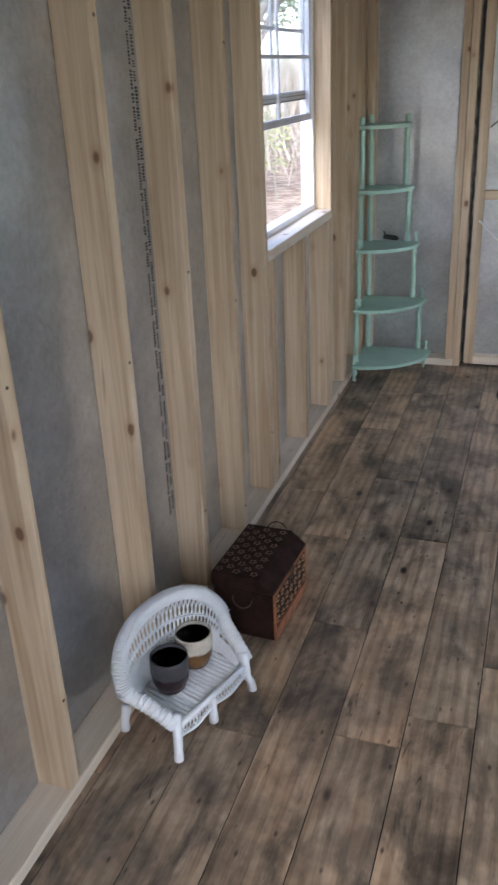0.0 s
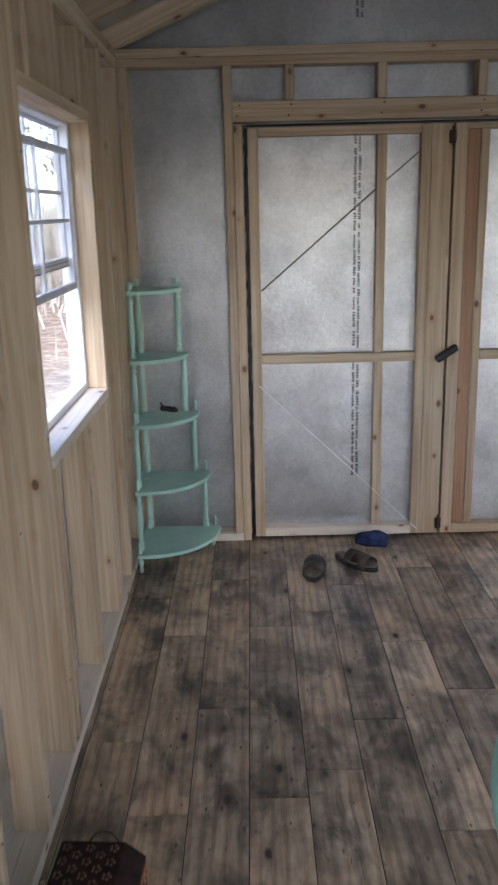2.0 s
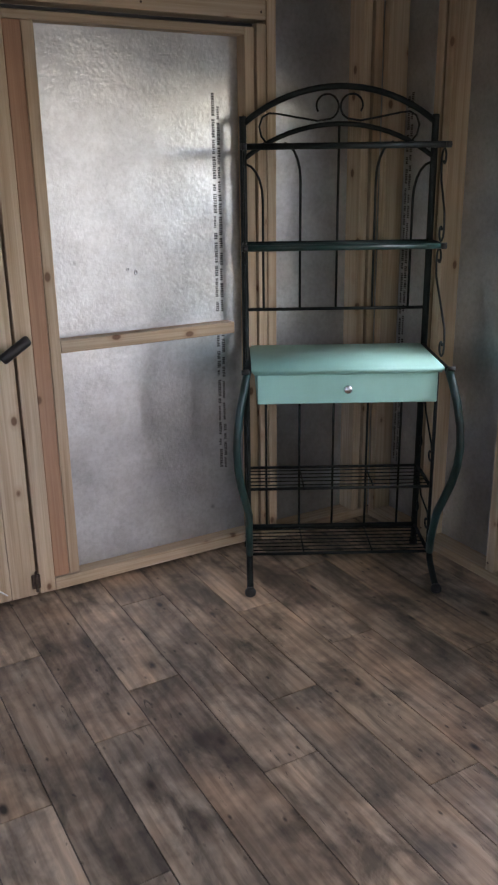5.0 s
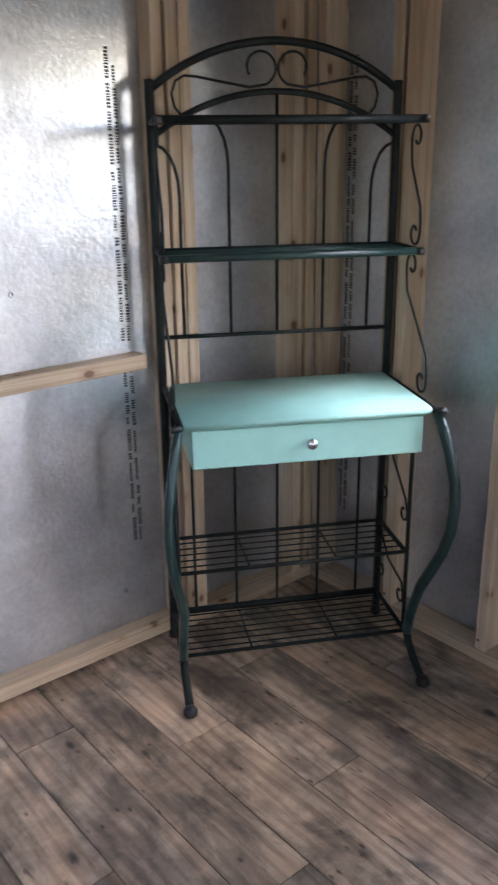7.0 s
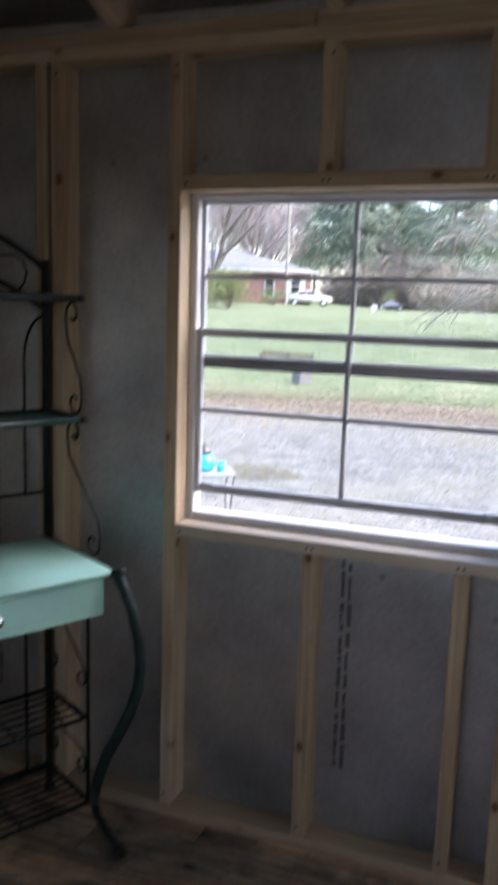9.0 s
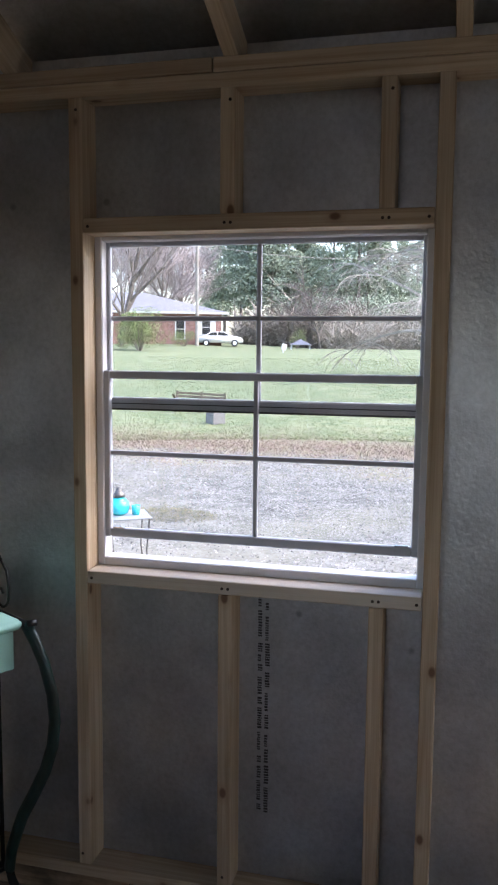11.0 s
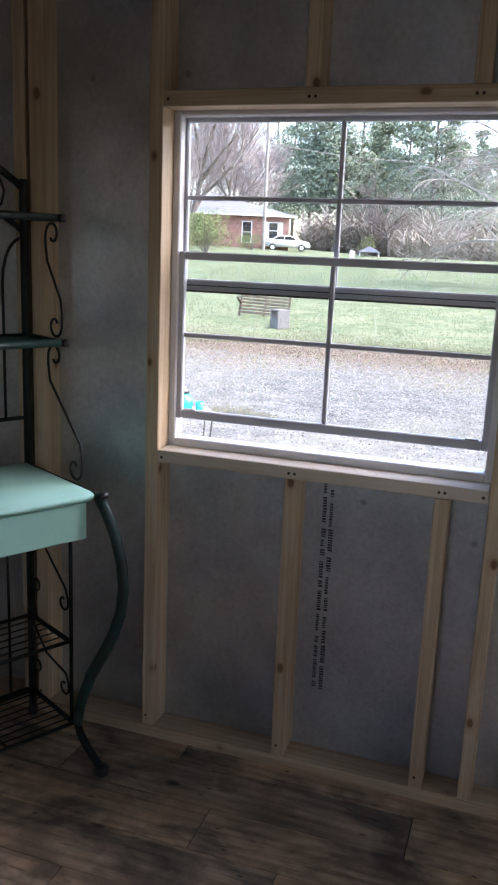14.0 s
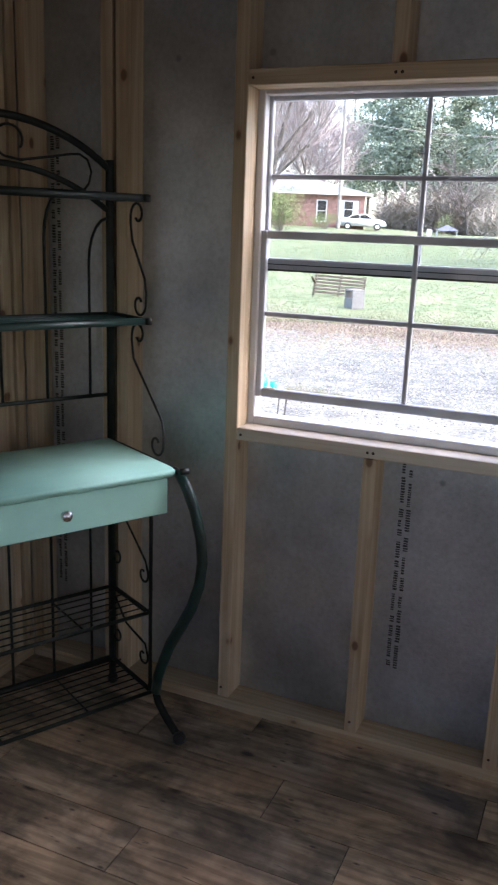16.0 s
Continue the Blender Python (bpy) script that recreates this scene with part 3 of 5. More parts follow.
                for j in range(4):
                    bm.faces.new((lo[j], lo[(j + 1) % 4], hi[(j + 1) % 4], hi[j]))
                k += tall + 0.0025
            k += rng.choice((0.006, 0.009, 0.016))
    bmesh.ops.recalc_face_normals(bm, faces=bm.faces)
    part("printed_marks", bm, INK, parent, "black stencilled grade marks")


xl, xr, yd = L - DEEP, R + DEEP, D + DEEP
print_strip(wall_left, (xl, 2.93, 0.30), (0, 0, 1), (0, 1, 0), (1, 0, 0), 1.8, 2, 3)
print_strip(wall_left, (xl, 1.70, 0.30), (0, 0, 1), (0, 1, 0), (1, 0, 0), 1.8, 2, 4)
print_strip(wall_right, (xr, 4.150, 0.22), (0, 0, 1), (0, -1, 0), (-1, 0, 0), 0.65, 2, 5)
print_strip(wall_right, (xr, 5.315, 0.25), (0, 0, 1), (0, -1, 0), (-1, 0, 0), 1.45, 2, 6)
print_strip(ceiling, (0.06, yd, 2.36), (0, 0, 1), (1, 0, 0), (0, -1, 0), 0.22, 2, 8)

# ---- double doors ----
def leaf_member(door, lo, hi, mat=None):
    lumber("frame_member", lo, hi, door, mat)


Y0, Y1 = D + 0.004, D + 0.062
Z0, Z1 = 0.018, DOOR_T - 0.012


def door_leaf(name, x0, x1, label):
    bm = boxes(((x0 + 0.003, Y1, Z0), (x1 - 0.003, Y1 + 0.016, Z1)))
    ob = part(name, bm, FOIL)
    tagged(ob, label, "door", "double doors", "structure")
    return ob


door_1 = door_leaf("door_1", DOOR_L + 0.014, DOOR_M - 0.004, "closed shed door, pine frame over silver foil board")
a, b = DOOR_L + 0.014, DOOR_M - 0.004
leaf_member(door_1, (a, Y0, Z0), (a + 0.046, Y1 - 0.001, Z1))
leaf_member(door_1, (a + 0.047, Y0, Z1 - 0.038), (0.343, Y1 - 0.001, Z1))
leaf_member(door_1, (a + 0.047, Y0 - 0.002, Z0), (0.343, Y1 - 0.001, Z0 + 0.045), PINE_PALE_LIT)
leaf_member(door_1, (a + 0.047, Y0 + 0.004, 0.880), (0.343, Y1 - 0.001, 0.922))
leaf_member(door_1, (0.152, Y0 + 0.010, 0.923), (0.194, Y1 - 0.001, Z1 - 0.039))
leaf_member(door_1, (0.152, Y0 + 0.010, Z0 + 0.046), (0.194, Y1 - 0.001, 0.879))
leaf_member(door_1, (0.344, Y0 + 0.002, Z0), (0.386, Y1 - 0.001, Z1))
leaf_member(door_1, (0.387, Y0, Z0), (b, Y1 - 0.001, Z1))
bm = tube(bmesh.new(), [(a + 0.05, Y1 - 0.004, 1.215), (0.152, Y1 - 0.004, 1.655)], 0.0035, 6)
part("brace_cable", bm, STEEL, door_1)
bm = tube(bmesh.new(), [(0.194, Y1 - 0.004, 1.688), (0.343, Y1 - 0.004, 1.81)], 0.003, 6)
part("brace_cable", bm, STEEL, door_1)
bm = tube(bmesh.new(), [(a + 0.03, Y0 - 0.004, 0.78), (0.372, Y0 - 0.004, 0.045)], 0.003, 5)
wire = part("brace_wire", bm, GALV, door_1, "bright tension wire with turnbuckle")
p, q = Vector((0.005, Y0 - 0.004, 0.432)), Vector((0.055, Y0 - 0.004, 0.385))
bm = tube(bmesh.new(), [p, p.lerp(q, 0.25), p.lerp(q, 0.75), q], [0.002, 0.006, 0.006, 0.002], 6)
part("turnbuckle", bm, GALV, wire)

door_2 = door_leaf("door_2", DOOR_M + 0.006, DOOR_R - 0.008, "closed shed door with reddish board and foil panel")
a, b = DOOR_M + 0.006, DOOR_R - 0.008
leaf_member(door_2, (a, Y0, Z0), (0.546, Y1 - 0.001, Z1))
leaf_member(door_2, (0.547, Y0 + 0.003, Z0 + 0.05), (0.602, Y1 - 0.001, Z1 - 0.026), PINE_RED)
leaf_member(door_2, (0.603, Y0 + 0.001, Z0 + 0.05), (0.641, Y1 - 0.001, Z1 - 0.026))
leaf_member(door_2, (0.547, Y0, Z1 - 0.025), (b - 0.039, Y1 - 0.001, Z1))
leaf_member(door_2, (0.547, Y0 - 0.002, Z0), (b - 0.039, Y1 - 0.001, Z0 + 0.046))
leaf_member(door_2, (0.642, Y0 + 0.002, 0.882), (1.309, Y1 - 0.001, 0.924))
leaf_member(door_2, (b - 0.038, Y0, Z0), (b, Y1 - 0.001, Z1))
print_strip(door_1, (0.055, Y1, 0.30), (0, 0, 1), (1, 0, 0), (0, -1, 0), 0.56, 2, 9)
print_strip(door_1, (0.055, Y1, 0.94), (0, 0, 1), (1, 0, 0), (0, -1, 0), 0.92, 2, 10)
print_strip(door_2, (1.262, Y1, 0.33), (0, 0, 1), (1, 0, 0), (0, -1, 0), 0.54, 2, 11)
print_strip(door_2, (1.262, Y1, 0.95), (0, 0, 1), (1, 0, 0), (0, -1, 0), 0.72, 2, 12)
# torn dents in the foil
for x, z, r in ((0.918, 1.138, 0.005), (0.948, 1.126, 0.007)):
    bm = lathe(bmesh.new(), [(r, 0.0), (r * 0.8, 0.004), (r * 0.4, 0.002), (0.0, 0.001)], 7)
    bmesh.ops.transform(bm, matrix=pose(x, Y1 + 0.001, z, 90, 0, 0) @ Matrix.Diagonal((1.0, 1.5, 1.0, 1.0)), verts=bm.verts)
    part("foil_dent", bm, FOIL, door_2, "torn dent in the foil")
# handle between the leaves, bolts at top and foot
bm = tube(bmesh.new(), [(-0.056, 0, 0), (-0.048, 0, 0.001), (0.048, 0, 0.001), (0.056, 0, 0)], [0.014, 0.0185, 0.0185, 0.014], 8)
handle = part("door_handle", bm, BLACK, door_1, "black T-shaped latch handle", True, Matrix.Translation((0.481, D - 0.030, 0.918)) @ pose(0, 0, 0, 0, -33, 0))
bm = tube(bmesh.new(), [(0.481, D + 0.02, 0.918), (0.481, D - 0.03, 0.918)], 0.007, 8)
part("latch_rod", bm, BLACK, door_1)
for z in (Z1 - 0.085, 0.045):
    bm = boxes(((0.462, D - 0.004, z), (0.492, D + 0.004, z + 0.055)), bevel=0.002)
    tube(bm, [(0.477, D - 0.008, z - 0.01), (0.477, D - 0.008, z + 0.07)], 0.005, 6)
    part("barrel_bolt", bm, RUST, door_1)
# ragged dark gap at the hinge side
rng = random.Random(2)
rag = [0.03 + (Z1 - 0.03) * k / 70 for k in range(71)]
bm = tube(bmesh.new(), [(DOOR_L + 0.005 + rng.uniform(-0.002, 0.002), D + 0.012, z) for z in rag], [rng.uniform(0.006, 0.0115) for z in rag], 6)
part("weather_strip", bm, BLACK, wall_door)
# unseen boards added to block light at gaps round and between the leaves
for lo, hi in (((DOOR_L - 0.05, D + 0.1015, -0.1), (DOOR_L + 0.05, D + 0.116, DOOR_T + 0.05)), ((DOOR_R - 0.05, D + 0.1015, -0.1), (DOOR_R + 0.05, D + 0.116, DOOR_T + 0.05)),
               ((DOOR_L + 0.051, D + 0.1015, DOOR_T - 0.05), (DOOR_R - 0.051, D + 0.116, DOOR_T + 0.05)), ((DOOR_M - 0.04, D + 0.0785, 0.02), (DOOR_M + 0.04, D + 0.096, DOOR_T - 0.046)),
               ((DOOR_L + 0.051, D + 0.0905, -0.1), (DOOR_R - 0.051, D + 0.116, 0.06))):
    lumber("door_stop", lo, hi, wall_door)
# black bar put in for the dark of the gap above the leaves
part("weather_strip", boxes(((DOOR_L + 0.004, D + 0.024, Z1 + 0.005), (DOOR_R - 0.004, D + 0.034, DOOR_T + 0.002))), BLACK, wall_door)


# ---- windows ----
def window(name, m, width, height, lift, label):
    """A single-hung window: white vinyl frame, upper sash, lower sash raised by lift; local y points outdoors."""
    root = empty(name, m, label, "window", "shed windows", "structure")
    w = width / 2
    f = 0.016

    def ring(bm, x, z0, z1, y0, y1, side, bot, top, bv=0.003):
        box(bm, (-x, y0, z0), (-x + side, y1, z1), bv)
        box(bm, (x - side, y0, z0), (x, y1, z1), bv)
        box(bm, (-x + side, y0 + 0.001, z0), (x - side, y1 - 0.001, z0 + bot), bv)
        box(bm, (-x + side, y0 + 0.001, z1 - top), (x - side, y1 - 0.001, z1), bv)
        return bm

    def child(n, bm, mat, parent, lab=""):
        o = part(n, bm, mat, None, lab)
        o.parent = parent
        return o

    bm = ring(bmesh.new(), w + 0.002, -0.002, height + 0.002, 0.072, 0.128, f + 0.006, 0.025, 0.014)
    child("window_frame", bm, VINYL, root)
    # upper sash, outer track
    lo, hi = height * 0.484, height - 0.010
    up = child("upper_sash", ring(bmesh.new(), w - f, lo, hi, 0.104, 0.122, 0.014, 0.034, 0.014), VINYL_SHADED, root)
    bm = boxes(((-0.0065, 0.108, lo + 0.034), (0.0065, 0.118, hi - 0.014)), bevel=0.002)
    box(bm, (-w + f + 0.014, 0.1085, lo + 0.246), (w - f - 0.014, 0.1175, lo + 0.259), 0.002)
    child("muntin", bm, VINYL_SHADED, up)
    child("rail_ledge", boxes(((-w + f + 0.001, 0.098, lo + 0.029), (w - f - 0.001, 0.1035, lo + 0.0335)), bevel=0.001), VINYL, up)
    # black bars laid on the rail to draw its two dark lines
    child("rail_groove", boxes(((-w + f + 0.001, 0.1012, lo + 0.0155), (w - f - 0.001, 0.1036, lo + 0.018)), ((-w + f + 0.001, 0.1012, lo - 0.002), (w - f - 0.001, 0.1036, lo + 0.003))), BLACK, up)
    g = child("pane", boxes(((-w + f + 0.012, 0.1115, lo + 0.03), (w - f - 0.012, 0.1145, hi - 0.01))), GLASS, up)
    g.visible_shadow = False
    # lower sash, inner track
    lo, hi = 0.038 + lift, 0.038 + lift + height * 0.515
    dn = child("lower_sash", ring(bmesh.new(), w - f, lo, hi, 0.079, 0.100, 0.020, 0.026, 0.022), VINYL_SHADED, root)
    bm = boxes(((-0.0065, 0.084, lo + 0.026), (0.0065, 0.096, hi - 0.022)), bevel=0.002)
    box(bm, (-w + f + 0.02, 0.0845, lo + 0.234), (w - f - 0.02, 0.0955, lo + 0.247), 0.002)
    child("muntin", bm, VINYL_SHADED, dn)
    g = child("pane", boxes(((-w + f + 0.016, 0.0885, lo + 0.02), (w - f - 0.016, 0.0915, hi - 0.018))), GLASS, dn)
    g.visible_shadow = False
    for s in (-1, 1):
        child("tilt_latch", boxes(((s * (w - f - 0.045) - 0.018, 0.076, lo + 0.024), (s * (w - f - 0.045) + 0.018, 0.086, lo + 0.030)), bevel=0.002), CHROME, dn)
    return root


window("window_1", pose(R, (W_LO + W_HI) / 2, RW_Z0, 0, 0, -90), W_HI - W_LO, RW_Z1 - RW_Z0, 0.042, "white vinyl single-hung window, lower sash slightly raised")
window("window_2", pose(L, (LW_LO + LW_HI) / 2, LW_Z0, 0, 0, 90), LW_HI - LW_LO, LW_Z1 - LW_Z0, 0.335, "white vinyl single-hung window, lower sash half open")


# ---- floor ----
bm = boxes(((L - DEEP - 0.02, B - DEEP - 0.02, -0.40), (R + DEEP + 0.02, D + DEEP + 0.02, -0.004)))
floor = part("floor", bm, mat_paint("floor_joint", (0.02, 0.016, 0.014), 0.8, 0.2, 10))
tagged(floor, "grey-brown weathered wood-look plank floor", "floor", kind="structure")
PITCH, RUN, FIRST = 0.1668, 0.990, 0.048
PHASE = {-7: 4.20, -6: 3.757, -5: 3.43, -4: 3.927, -3: 4.48, -2: 3.606, -1: 3.85, 0: 4.342, 1: 4.013, 2: 4.505, 3: 4.68, 4: 4.175, 5: 4.422, 6: 3.925, 7: 4.585,
         8: 4.092, 9: 4.33, 10: 3.81, 11: 4.50}
plank_meshes = {}
for k, phase in PHASE.items():
    x0, x1 = max(FIRST + k * PITCH, L - DEEP), min(FIRST + (k + 1) * PITCH, R + DEEP)
    y = phase - 5 * RUN
    while y < D + 0.08:
        a, b = max(y, B), min(y + RUN, D + 0.078)
        y += RUN
        if b - a < 0.02:
            continue
        key = (round(x1 - x0, 4), round(b - a, 4))
        if key not in plank_meshes:
            w, l = (x1 - x0) / 2 - 0.0014, (b - a) / 2 - 0.0014
            plank_meshes[key] = link_mesh("plank", box(bmesh.new(), (-w, -l, -0.004), (w, l, 0), 0.0007), PLANK)
        ob = new("plank", plank_meshes[key])
        ob.location = ((x0 + x1) / 2, (a + b) / 2, 0)
        ob.parent = floor

# ---- ground ----
bm = bmesh.new()
xs = [-400, -120, -60, -30, -16, -8, -4, 0, 4, 8, 12, 14, 20, 30, 45, 60, 82, 100, 130, 200, 400]
ys = [-400, -150, -80, -40, -20, -8, 0, 6, 12, 20, 32, 46, 60, 80, 120, 400]


def ground_z(x, y):
    d = max(0.0, min(x, 82) - 12)
    return -0.35 + (0.0264 + 0.00074 * max(0.0, min(y, 32.0) - 20.0)) * d


grid = [[bm.verts.new((x, y, ground_z(x, y))) for y in ys] for x in xs]
for i in range(len(xs) - 1):
    for j in range(len(ys) - 1):
        bm.faces.new((grid[i][j], grid[i + 1][j], grid[i + 1][j + 1], grid[i][j + 1]))
ground = part("ground", bm, GROUND, None, "", True)
tagged(ground, "gravel yard rising into rough spring grass", "ground", kind="structure")


# ---- corner shelf ----
def spindle(bm, x, y, z0, z1, r=0.0155):
    """A turned post with beads at both ends."""
    h = z1 - z0
    prof = [(0.6, 0), (1, 0.02), (1, 0.07), (0.55, 0.09), (1.15, 0.12), (0.6, 0.15), (0.8, 0.2), (0.95, 0.5), (0.8, 0.8), (0.6, 0.85), (1.15, 0.88), (0.55, 0.91), (1, 0.94), (0.6, 1)]
    lathe(bm, [(r * a, h * k) for a, k in prof], 8, (x, y, z0))


shelf = empty("corner_shelf", pose(-0.962, 5.345, 0), "pale mint five-tier wooden corner shelf with turned posts", "shelf")
TIERS = [(0.080, 0.370), (0.366, 0.333), (0.660, 0.290), (0.940, 0.250), (1.238, 0.230)]
for i, (z, r) in enumerate(TIERS):
    bm = bmesh.new()
    arc = [(0.002, -0.002)]
    n = 12
    for k in range(n + 1):
        a = math.pi / 2 * k / n
        bulge = r * (1.0 + 0.05 * math.sin(2 * a))
        arc.append((bulge * math.sin(a) if k else 0.012, -bulge * math.cos(a) if k < n else -0.012))
    lo = [bm.verts.new((x, y, z)) for x, y in arc]
    hi = [bm.verts.new((x, y, z + 0.016)) for x, y in arc]
    bm.faces.new(lo[::-1])
    bm.faces.new(hi)
    for k in range(len(arc)):
        j = (k + 1) % len(arc)
        bm.faces.new((lo[k], lo[j], hi[j], hi[k]))
    bmesh.ops.recalc_face_normals(bm, faces=bm.faces)
    bmesh.ops.bevel(bm, geom=[e for e in bm.edges if abs(e.verts[0].co.z - e.verts[1].co.z) < 1e-5], offset=0.003, segments=2, affect="EDGES")
    part("shelf_board", bm, MINT_PALE).parent = shelf
    nxt = TIERS[i + 1][0] if i < 4 else z + 0.055
    r2 = TIERS[i + 1][1] if i < 4 else r
    for x, y in ((0.02, -r2 * 0.90), (r2 * 0.90, -0.02), (0.03, -0.03)):
        bm = bmesh.new()
        spindle(bm, x, y, z + 0.016, nxt)
        part("post", bm, MINT_PALE, None, "", True).parent = shelf
    # finials where a tier steps back
    if i < 4:
        for x, y in ((0.02, -r * 0.93), (r * 0.93, -0.02)):
            if r - r2 > 0.03:
                bm = lathe(bmesh.new(), [(0.006, 0), (0.010, 0.012), (0.005, 0.022), (0.011, 0.036), (0.006, 0.05), (0.0, 0.056)], 8, (x, y, z + 0.016))
                part("finial", bm, MINT_PALE, None, "", True).parent = shelf
for x, y in ((0.02, -0.335), (0.335, -0.02), (0.03, -0.03)):
    bm = lathe(bmesh.new(), [(0.005, 0), (0.010, 0.012), (0.007, 0.025), (0.013, 0.05), (0.008, 0.065), (0.012, 0.085)], 8, (x, y, 0.0))
    part("foot", bm, MINT_PALE, None, "", True).parent = shelf

bm = tube(bmesh.new(), [(-0.045, 0, 0.012), (-0.038, 0, 0.014), (0.03, 0, 0.014), (0.045, 0, 0.010)], [0.008, 0.013, 0.013, 0.007], 8)
tool = part("latch_handle", bm, BLACK, None, "", True, pose(-0.80, 5.19, 0.706, 0, 0, -28))
tagged(tool, "small black plastic handle lying on the corner shelf", "handle")
bm = tube(bmesh.new(), [(-0.03, 0, 0.02), (-0.055, 0.012, 0.036)], 0.004, 6)
part("shank", bm, BLACK, None, "", True).parent = tool

# ---- baker's rack ----
rack = empty("bakers_rack", pose(1.448, 4.843, 0, 0, 0, -28.9), "dark green wrought-iron baker's rack with mint wooden top and drawer", "rack")


def rk(name, bm, mat=None, parent=None, label="", smooth=True):
    o = part(name, bm, mat or IRON, None, label, smooth)
    o.parent = parent or rack
    return o


XB, YB = 0.336, 0.395


def bar(points, r=0.006, sides=6, flat=1.0):
    return tube(bmesh.new(), points, r, sides, flat)


for s in (-1, 1):
    rk("back_post", bar([(s * XB, YB, 0.012), (s * XB, YB, 1.628), (s * XB, YB, 1.638)], 0.0125, 8))
# tabletop and drawer
bm = box(bmesh.new(), (-0.322, 0.0, 0.812), (0.322, 0.379, 0.838))
bmesh.ops.bevel(bm, geom=list(bm.edges), offset=0.007, segments=3, affect="EDGES")
rk("tabletop", bm, MINT, None, "mint-painted wooden top", True)
drawer = rk("drawer", boxes(((-0.304, 0.014, 0.708), (0.304, 0.37, 0.8105)), bevel=0.003), MINT, None, "mint-painted drawer front", False)
bm = lathe(bmesh.new(), [(0.006, 0), (0.005, 0.010), (0.014, 0.016), (0.0155, 0.022), (0.011, 0.029), (0, 0.031)], 14)
bmesh.ops.transform(bm, matrix=pose(0.0, 0.014, 0.762, 90, 0, 0), verts=bm.verts)
rk("knob", bm, CHROME, drawer, "round chrome knob")
for s in (-1, 1):
    rk("table_side_rail", bar([(s * 0.331, 0.0, 0.824), (s * 0.331, YB, 0.824)], 0.009, 8))
    rk("rail_tip", bar([(s * 0.331, -0.004, 0.826), (s * 0.354, -0.010, 0.826)], 0.009, 8), BLACK)
# upper shelves: front and back bars, side arms, a thin plate
for z, y0, plate in ((1.534, 0.198, False), (1.209, 0.186, True)):
    bm = bmesh.new()
    tube(bm, [(-XB - 0.012, y0, z), (XB + 0.012, y0, z)], 0.0105, 8)
    rk("shelf_front_bar", bm, IRON_GREEN if plate else IRON)
    rk("shelf_back_bar", bar([(-XB, YB, z), (XB, YB, z)], 0.006, 6))
    for s in (-1, 1):
        rk("shelf_arm", bar([(s * XB, y0 - 0.012, z), (s * XB, YB, z)], 0.0085, 6))
        rk("arm_tip", lathe(bmesh.new(), [(0.010, 0), (0.010, 0.018)], 8, (s * XB, y0 - 0.012, z - 0.009)), BLACK)
    for k in range(1, 6):
        y = y0 + (YB - y0) * k / 6
        rk("shelf_wire", bar([(-XB, y, z), (XB, y, z)], 0.0028, 5), IRON_GREEN if plate else IRON)
rk("cross_bar", bar([(-XB, YB, 0.968), (XB, YB, 0.968)], 0.0065, 6))


def arch(z0, z1, x=XB, n=20):
    # part of a circle through both posts and the crown
    h = z1 - z0
    rad = (x * x + h * h) / (2 * h)
    a = math.asin(x / rad)
    return [(rad * math.sin(-a + 2 * a * k / n), YB, z1 - rad + rad * math.cos(-a + 2 * a * k / n)) for k in range(n + 1)]


rk("upper_arch", bar(arch(1.612, 1.731), 0.0105, 8))
rk("lower_arch", bar(arch(1.496, 1.610), 0.0085, 8))
rk("back_rod", bar([(0.0, YB, 0.968), (0.0, YB, 1.608)], 0.0045, 6))
for s in (-1, 1):
    pts = [(s * 0.134, YB, 0.968), (s * 0.134, YB, 1.425)] + [(s * (0.134 + 0.062 * (1 - math.cos(a))), YB, 1.425 + 0.125 * math.sin(a)) for a in (0.3, 0.6, 0.9, 1.2, 1.5)]
    rk("back_rod", bar(pts, 0.0045, 6))
    pts = [(s * 0.268, YB, 0.968), (s * 0.268, YB, 1.355)] + [(s * (0.268 + 0.062 * (1 - math.cos(a))), YB, 1.355 + 0.125 * math.sin(a)) for a in (0.3, 0.6, 0.9, 1.2, 1.5)]
    rk("back_rod", bar(pts, 0.0045, 6))
    # crest scrolls: an open curl by the crown that runs out to a hook under the arch
    u, w = (s, 0, 0), (0, 0, 1)
    curl = spiral((s * 0.045, YB, 1.668), u, w, 0.034, 0.044, -32, 250, 18)
    run = [(s * 0.075, YB, 1.620), (s * 0.15, YB, 1.633), (s * 0.215, YB, 1.645), (s * 0.245, YB, 1.647)]
    hook = [(s * 0.268, YB, 1.634), (s * 0.279, YB, 1.604), (s * 0.272, YB, 1.572), (s * 0.252, YB, 1.548)]
    rk("crest_scroll", bar(curl + run + hook, 0.0035, 6))
    # side scrolls between the shelf arms, and down to the top
    for z_hi, z_lo, y_hi, y_lo in ((1.525, 1.218, 0.215, 0.198), (1.200, 0.838, 0.208, 0.100)):
        v = (0, -1, 0)
        x = s * XB
        top_c, bot_c = Vector((x, y_hi + 0.022, z_hi - 0.034)), Vector((x, y_lo + 0.028, z_lo + 0.034))
        tail = spiral(bot_c, v, w, 0.036, 0.012, -5, -330, 16)
        lead = [top_c + Vector((0, 0.038, -0.02)), top_c + Vector((0, 0.028, -0.07)), bot_c + Vector((0, -0.030, 0.07)), bot_c + Vector((0, -0.038, 0.03))]
        head = [p for p in spiral(top_c, v, w, 0.012, 0.037, -140, 180, 16)]
        rk("side_scroll", bar(head + lead + tail, 0.0038, 6))
